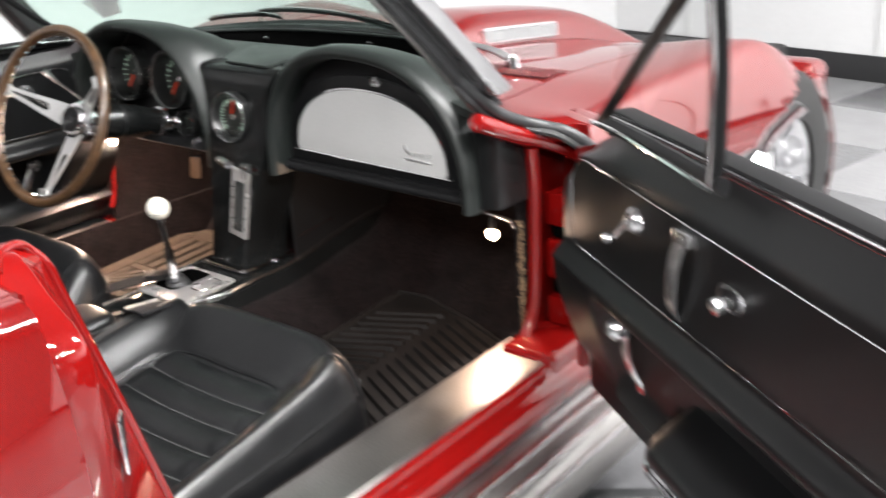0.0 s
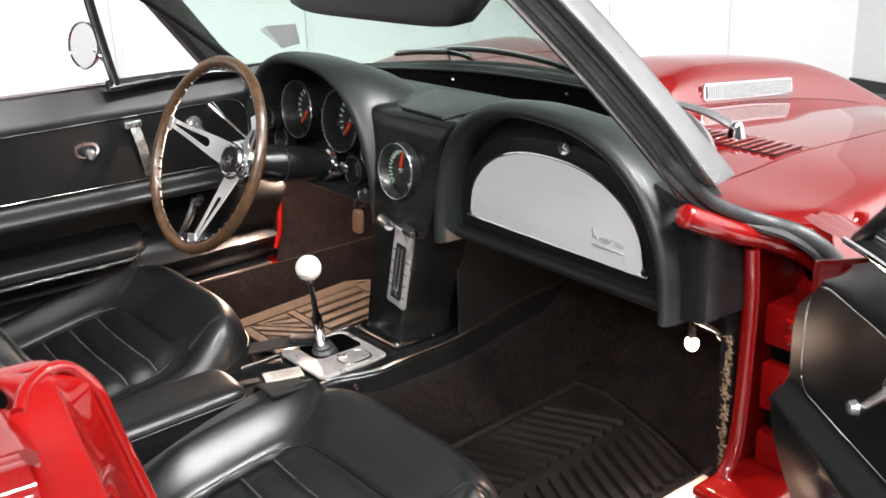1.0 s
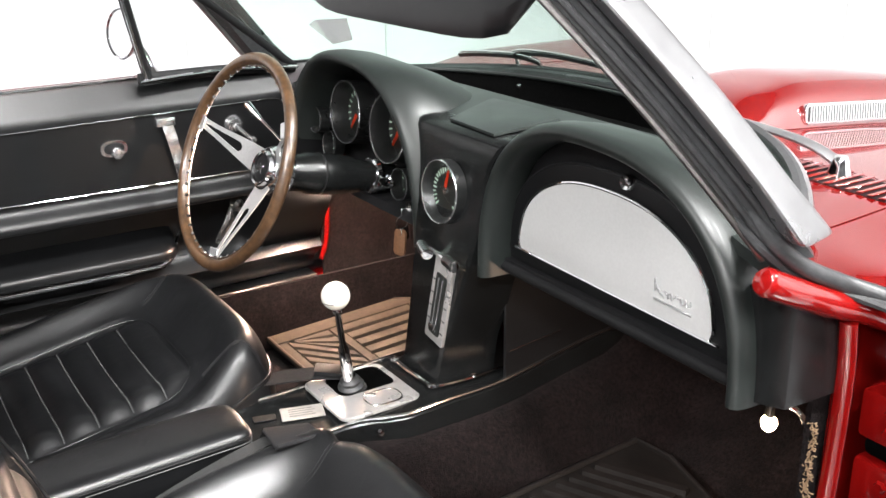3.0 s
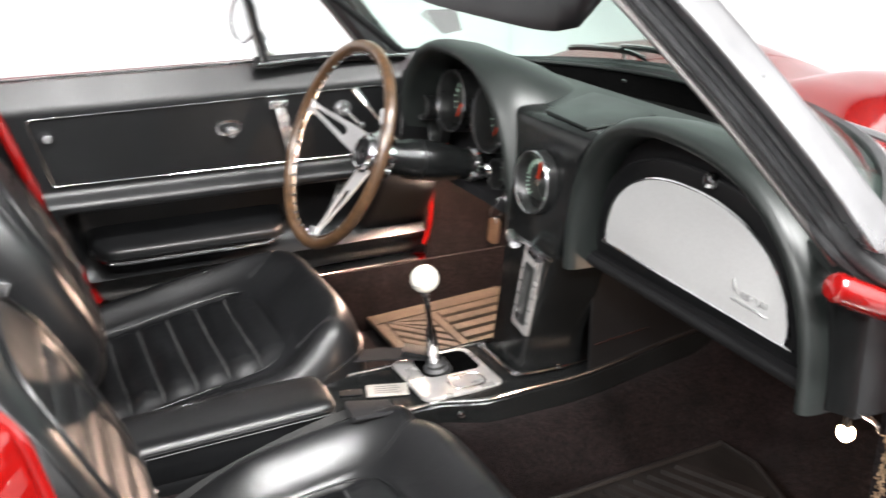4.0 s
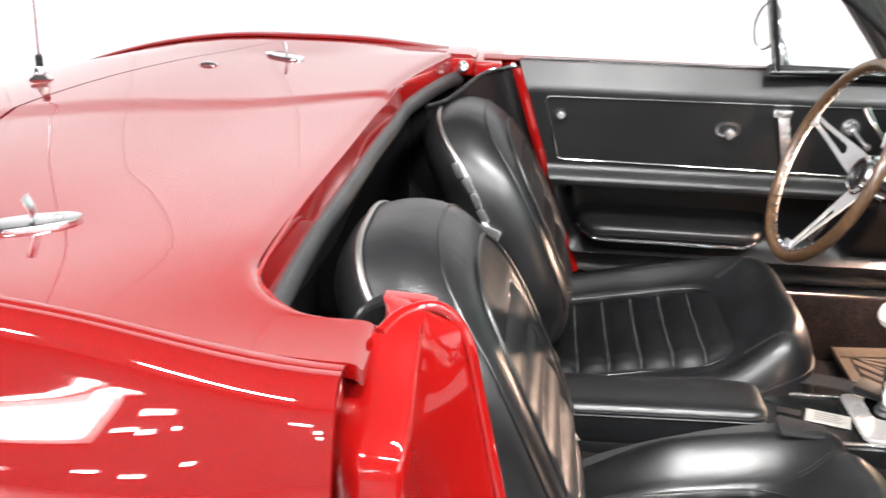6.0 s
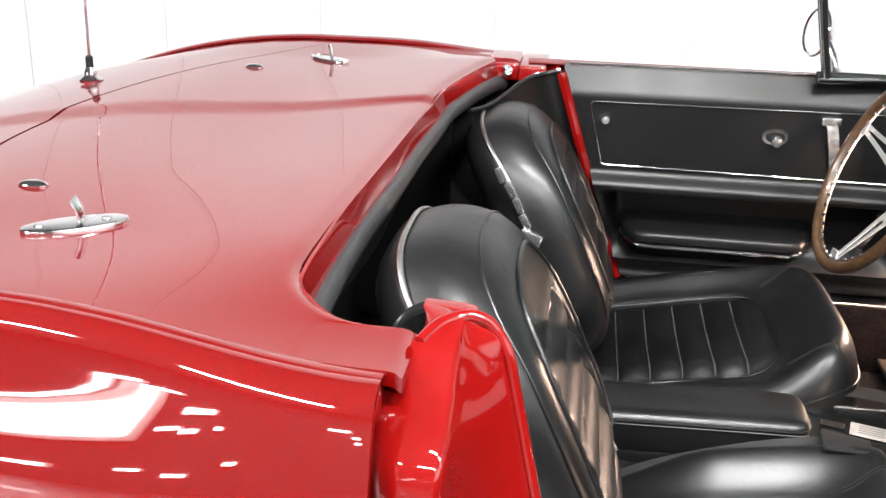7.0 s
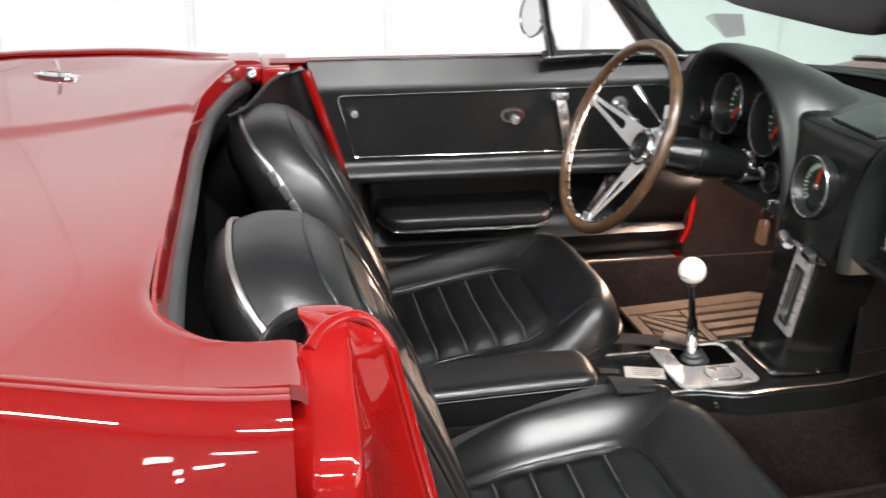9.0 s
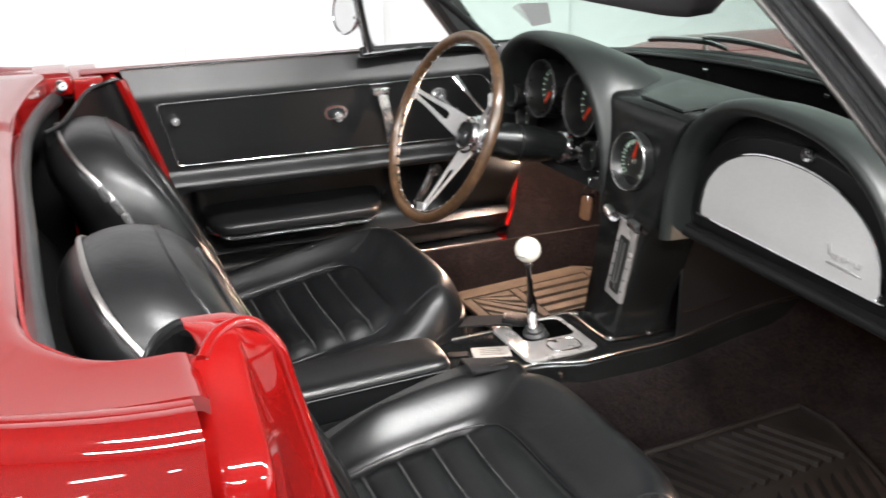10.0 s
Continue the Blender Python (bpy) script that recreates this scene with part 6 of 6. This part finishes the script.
# ---- seats
def seat(cx, inner, label):
    hw, y0, y1 = 0.270, -0.66, -0.022
    cy, hy = (y0 + y1) / 2, (y1 - y0) / 2

    def blend(u, v, e):
        """Square to rounded square, and how far out (0 to 1)."""
        m = max(abs(u), abs(v))
        r = (abs(u) ** e + abs(v) ** e) ** (1 / e) if m > 1e-6 else 1
        k = m / r if m > 1e-6 else 1
        return u * k, v * k, m

    def dome(t):
        t = min(max(t, 0.0), 1.0)
        return math.sqrt(1 - (1 - t) ** 2)

    def cushion(u, v):
        a, b, m = blend(u, v, 5.0)
        x = cx + a * hw * (1.0 - 0.05 * ease(0.2, -1, b))
        y = cy + b * hy
        px, py = (x - cx) / 0.170, (y + 0.385) / 0.214
        q = (abs(px) ** 6 + abs(py) ** 6) ** (1 / 6)
        if inner > 0:
            top = 0.54 + 0.68 * (b + 1) / 2
            puff = dome((1 - m) / 0.19) ** 0.80 * (1 - 0.36 * ease(0.42, 0.92, a) * ease(0.80, 0.35, b))
        else:
            top = 0.55 + 0.62 * (b + 1) / 2
            puff = (dome((1 - abs(u)) / (0.10 if u < 0 else 0.19)) * dome((1 - abs(v)) / (0.26 if v > 0 else 0.19))) ** 0.80 * (1 - 0.42 * ease(0.5, 0.95, -a) * ease(0.0, -0.62, b))
        z = 0.275 + 0.172 * top * puff - 0.052 * ease(1.46, 0.98, q) - 0.010 * (abs(px) < 1) * (1 - px * px) * ease(1.2, 0.9, q)
        field = ease(1.03, 0.985, q)
        rib = abs(math.sin(math.pi * (y + 0.171) / 0.061))
        z -= field * (0.011 - 0.011 * rib ** 0.6 * ease(1.0, 0.80, abs(px)))
        z += 0.0005 * noise.noise((x * 14, y * 14, cx)) + 0.001 * noise.noise((x * 5, y * 5, cx))
        return x, y, z

    def on_cushion(x, y):
        b = (y - cy) / hy
        a = (x - cx) / hw / (1.0 - 0.05 * ease(0.2, -1, b))
        g = (abs(a) ** 5 + abs(b) ** 5) ** 0.2 / max(abs(a), abs(b))
        return Vector(cushion(a * g, b * g))

    rim = [1 - q for q in (0, 0.002, 0.006, 0.013, 0.023, 0.036, 0.052, 0.072)]
    us = [-q for q in rim] + steps(-0.9, 0.9, 70) + rim[::-1]
    vs = [-q for q in rim] + steps(-0.9, 0.9, 130) + rim[::-1]
    base = part("seat", surface(cushion, us, vs), LEATHER, car, label, 80)
    skirt = []
    for zz, g in ((0.277, 1.0), (0.25, 1.0), (0.20, 0.94)):
        skirt.append([(cx + q[0] * hw * g * (1.0 - 0.05 * ease(0.2, -1, q[1])), cy + q[1] * hy * g, zz) for q in (squircle(k, 48, 5) for k in range(48))])
    part("seat_base", rings_mesh(skirt, (False, True)), VINYL, base)
    ring = []
    for k in range(72):
        a = math.tau * k / 72
        t = max(abs(math.cos(a)), abs(math.sin(a)))
        ring.append(Vector(cushion(0.975 * math.cos(a) / t, 0.975 * math.sin(a) / t)))
    part("seat_piping", sweep(bmesh.new(), ring, circle(0.0036, 8), True), LEATHER, base)
    # fine stitched seams of the pleats
    for k in range(1, 7):
        y = -0.171 - 0.061 * k
        pts = [on_cushion(x, y) + Vector((0, 0, 0.0022)) for x in steps(cx - 0.158, cx + 0.158, 24)]
        part("pleat_seam", sweep(bmesh.new(), pts, circle(0.0012, 5)), STITCH, base)
    for s in (-1, 1):
        for off in (0.0, 0.006):
            pts = [on_cushion(cx + s * (0.172 + off + 0.066 * t ** 1.6), -0.168 + 0.125 * t) + Vector((0, 0, 0.0004)) for t in steps(0, 1, 12)]
            part("corner_seam", sweep(bmesh.new(), pts, circle(0.0011, 6)), MATTE, base)
    pts = [on_cushion(cx + 0.172 * p, -0.385 + 0.216 * q) + Vector((0, 0, 0.0006)) for p, q in (squircle(k, 60, 6) for k in range(60))]
    part("field_seam", sweep(bmesh.new(), pts, circle(0.0016, 6), True), LEATHER, base)

    # backrest
    O = Vector((cx, -0.535, 0.345))
    U = Vector((0, -0.42, 0.9075))
    N = Vector((0, 0.9075, 0.42))
    half, H = 0.215, 0.262 if cx < 0 else 0.275

    def lay(a, b, d):
        """Across, up and forward of the shell's edge; the upper part rolls back."""
        return O + Vector((a, 0, 0)) + U * b + N * (d - 0.030 * ease(0.38, 0.55, b))

    def front(u, v):
        a, b, m = blend(u, v, 3.0)
        a, b = a * half * (1 - 0.10 * ease(0.0, 1.0, b)), H + b * H
        d = 0.008 + 0.110 * dome((1 - m) / 0.42) ** 0.9 * (1.0 - 0.15 * ease(0.15, 0.0, b))
        px, py = a / 0.128, (b - 0.225) / 0.185
        q = (abs(px) ** 5 + abs(py) ** 5) ** 0.2
        d -= 0.024 * ease(1.6, 0.98, q)
        rib = abs(math.sin(math.pi * b / 0.062))
        d -= ease(1.03, 0.985, q) * (0.010 - 0.010 * rib ** 0.55 * ease(1.0, 0.88, abs(px)))
        d += 0.0005 * noise.noise((a * 14, b * 14, cx + 3))
        return lay(a, b, d)

    def back(u, v):
        a, b, m = blend(u, v, 3.0)
        a, b = a * half * (1 - 0.10 * ease(0.0, 1.0, b)), H + b * H
        return lay(a, b, 0.006 - 0.075 * dome((1 - m) * 2.6))

    gv = [-q for q in rim] + steps(-0.9, 0.9, 100) + rim[::-1]
    part("backrest", surface(front, us, gv), LEATHER, base, "black leather backrest with sewn pleats", sharp=80)
    part("back_shell", surface(back, [-q for q in rim] + steps(-0.9, 0.9, 20) + rim[::-1], [-q for q in rim] + steps(-0.9, 0.9, 20) + rim[::-1]), SHELL, base, "hard black seat shell", sharp=80)

    def around(fn, g, a0, a1, n):
        out = []
        for q in steps(a0, a1, n):
            c, w = math.cos(radians(q)), math.sin(radians(q))
            t = max(abs(c), abs(w))
            out.append(fn(g * c / t, g * w / t))
        return out
    part("chrome_edge", sweep(bmesh.new(), [p + (p - O - U * H).normalized() * 0.003 for p in around(back, 1.0, -40, 220, 70)], circle(0.0037, 8, 0.8, 1.1), False, N), ALUMINIUM, base, "bright strip round the seat shell")
    part("back_welt", sweep(bmesh.new(), [p + N * 0.001 for p in around(front, 0.70, -50, 230, 70)], circle(0.0034, 8), False, N), LEATHER, base)
    part("side_welt", sweep(bmesh.new(), [p + N * 0.0005 for p in around(front, 0.885, -40, 220, 70)], circle(0.0021, 8), False, N), LEATHER, base)
    for s in (-1, 1):
        for k in range(4):
            q = lay(s * (half - 0.002), 0.44 - 0.032 * k, 0.006)
            part("hinge_link", moved(box(-0.005, 0.005, -0.007, 0.007, -0.015, 0.015, 0.003), Matrix.Translation(q) @ pose(0, 0, 0, 25 + 6 * (k % 2), 0, 0)), SOFT_CHROME, base)
        part("seat_catch", moved(box(-0.006, 0.006, -0.012, 0.012, -0.022, 0.022, 0.004), Matrix.Translation(lay(s * half * 1.02, 0.312, 0.004)) @ pose(0, 0, 0, 70, 0, 0)), SOFT_CHROME, base)
    return base


seat(-0.378, 1, "black leather bucket seat with sewn pleats for the driver")
seat(0.405, -1, "black leather bucket seat with sewn pleats beside the open door")


# ---- floor mats
def floor_mat(name_label, x0, x1, y0, y1, z, mat, tilt):
    mt = thing("floor_mat", name_label, "floor mat", "rubber floor mats", at=((x0 + x1) / 2, (y0 + y1) / 2, z))
    mt.rotation_euler = (radians(tilt), 0, 0)
    w, h = (x1 - x0) / 2, (y1 - y0) / 2
    out = [(-w, -h), (w, -h), (w, h * 0.60), (w * 0.33, h * 0.80), (-w * 0.58, h), (-w, h * 0.97)]
    part("mat_sheet", prism(out, 0.006, pose(0, 0, 0), 0.002), mat, mt)
    rim = [(a * 0.97, b * 0.97, 0.008) for a, b in out]
    part("mat_rim", tube(rim + [rim[0]], 0.006, 8, steps=1), mat, mt)
    # chevron ribs
    for y in steps(-h * 0.86, h * 0.58, 13):
        for s in (-1, 1):
            p, q = Vector((s * 0.02, y + 0.05, 0.006)), Vector((s * w * 0.86, y - 0.02, 0.006))
            part("mat_rib", sweep(bmesh.new(), [p, q], [(-0.0095, 0), (0.0095, 0), (0.007, 0.011), (-0.007, 0.011)]), mat, mt, sharp=30)


floor_mat("dark ribbed rubber floor mat in the passenger footwell", 0.19, 0.60, 0.0, 0.545, 0.212, MAT_DARK, 3)


def slotted_mat():
    """Tan mat: long bars in front, slanting bars behind, slots between them shaded by a dark sheet."""
    cx, cy = -0.47, 0.365
    mt = thing("floor_mat", "tan rubber floor mat with dark slots in the driver footwell", "floor mat", "rubber floor mats", at=(cx, cy, 0.208))
    mt.rotation_euler, mt.scale = (radians(3), 0, 0), (1, 0.88, 1)
    out = [(-0.22, -0.245), (0.21, -0.245), (0.21, 0.16), (0.15, 0.245), (-0.16, 0.245), (-0.22, 0.16)]
    # darker than the bars: groove shade put into the sheet's colour
    part("mat_sheet", prism(out, 0.004, pose(0, 0, 0), 0.001), MAT_DARK, mt, "sheet darkened to give the slots their shade")
    part("mat_rim", tube([(a * 0.985, b * 0.985, 0.010) for a, b in out] + [(out[0][0] * 0.985, out[0][1] * 0.985, 0.010)], 0.006, 8, steps=1), MAT_TAN, mt)

    def bar(pts):
        part("mat_bar", prism(pts, 0.011, pose(0, 0, 0.003), 0.003), MAT_TAN, mt)
    bar([(-0.215, -0.24), (-0.165, -0.24), (-0.165, 0.19), (-0.19, 0.19), (-0.215, 0.155)])
    bar([(0.165, -0.24), (0.205, -0.24), (0.205, 0.155), (0.185, 0.185), (0.165, 0.185)])
    bar([(-0.165, 0.175), (0.165, 0.175), (0.165, 0.205), (0.148, 0.238), (-0.158, 0.238), (-0.165, 0.225)])
    bar([(-0.158, -0.24), (0.158, -0.24), (0.158, -0.215), (-0.158, -0.215)])
    bar([(-0.158, -0.085), (0.158, -0.085), (0.158, -0.062), (-0.158, -0.062)])
    for k in range(7):
        x = -0.158 + 0.046 * k
        bar([(x, -0.058), (x + 0.030, -0.058), (x + 0.030, 0.168), (x, 0.168)])
    for k in range(-3, 7):
        x = -0.158 + 0.046 * k
        a, b, c, d = (min(max(v, -0.158), 0.158) for v in (x, x + 0.028, x + 0.168, x + 0.140))
        if b - a > 0.004 or c - d > 0.004:
            bar([(a, -0.210), (b + 0.001, -0.210), (c + 0.001, -0.090), (d, -0.090)])


slotted_mat()


# ---- beside the car
runner = thing("rubber_runner", "black rubber runner lying on the tiled floor", "floor mat", at=(1.02, 0.10, 0.0))
runner.rotation_euler = (0, 0, radians(36))
part("runner_sheet", prism(rounded(0.30, 0.30, 0.02), 0.006, pose(0, 0, 0.0), 0.002), RUBBER, runner)
for edge_y in (-0.27, 0.27):
    part("runner_edge", box(-0.28, 0.28, edge_y - 0.012, edge_y + 0.012, 0.006, 0.010, 0.002, 1), RUBBER, runner)
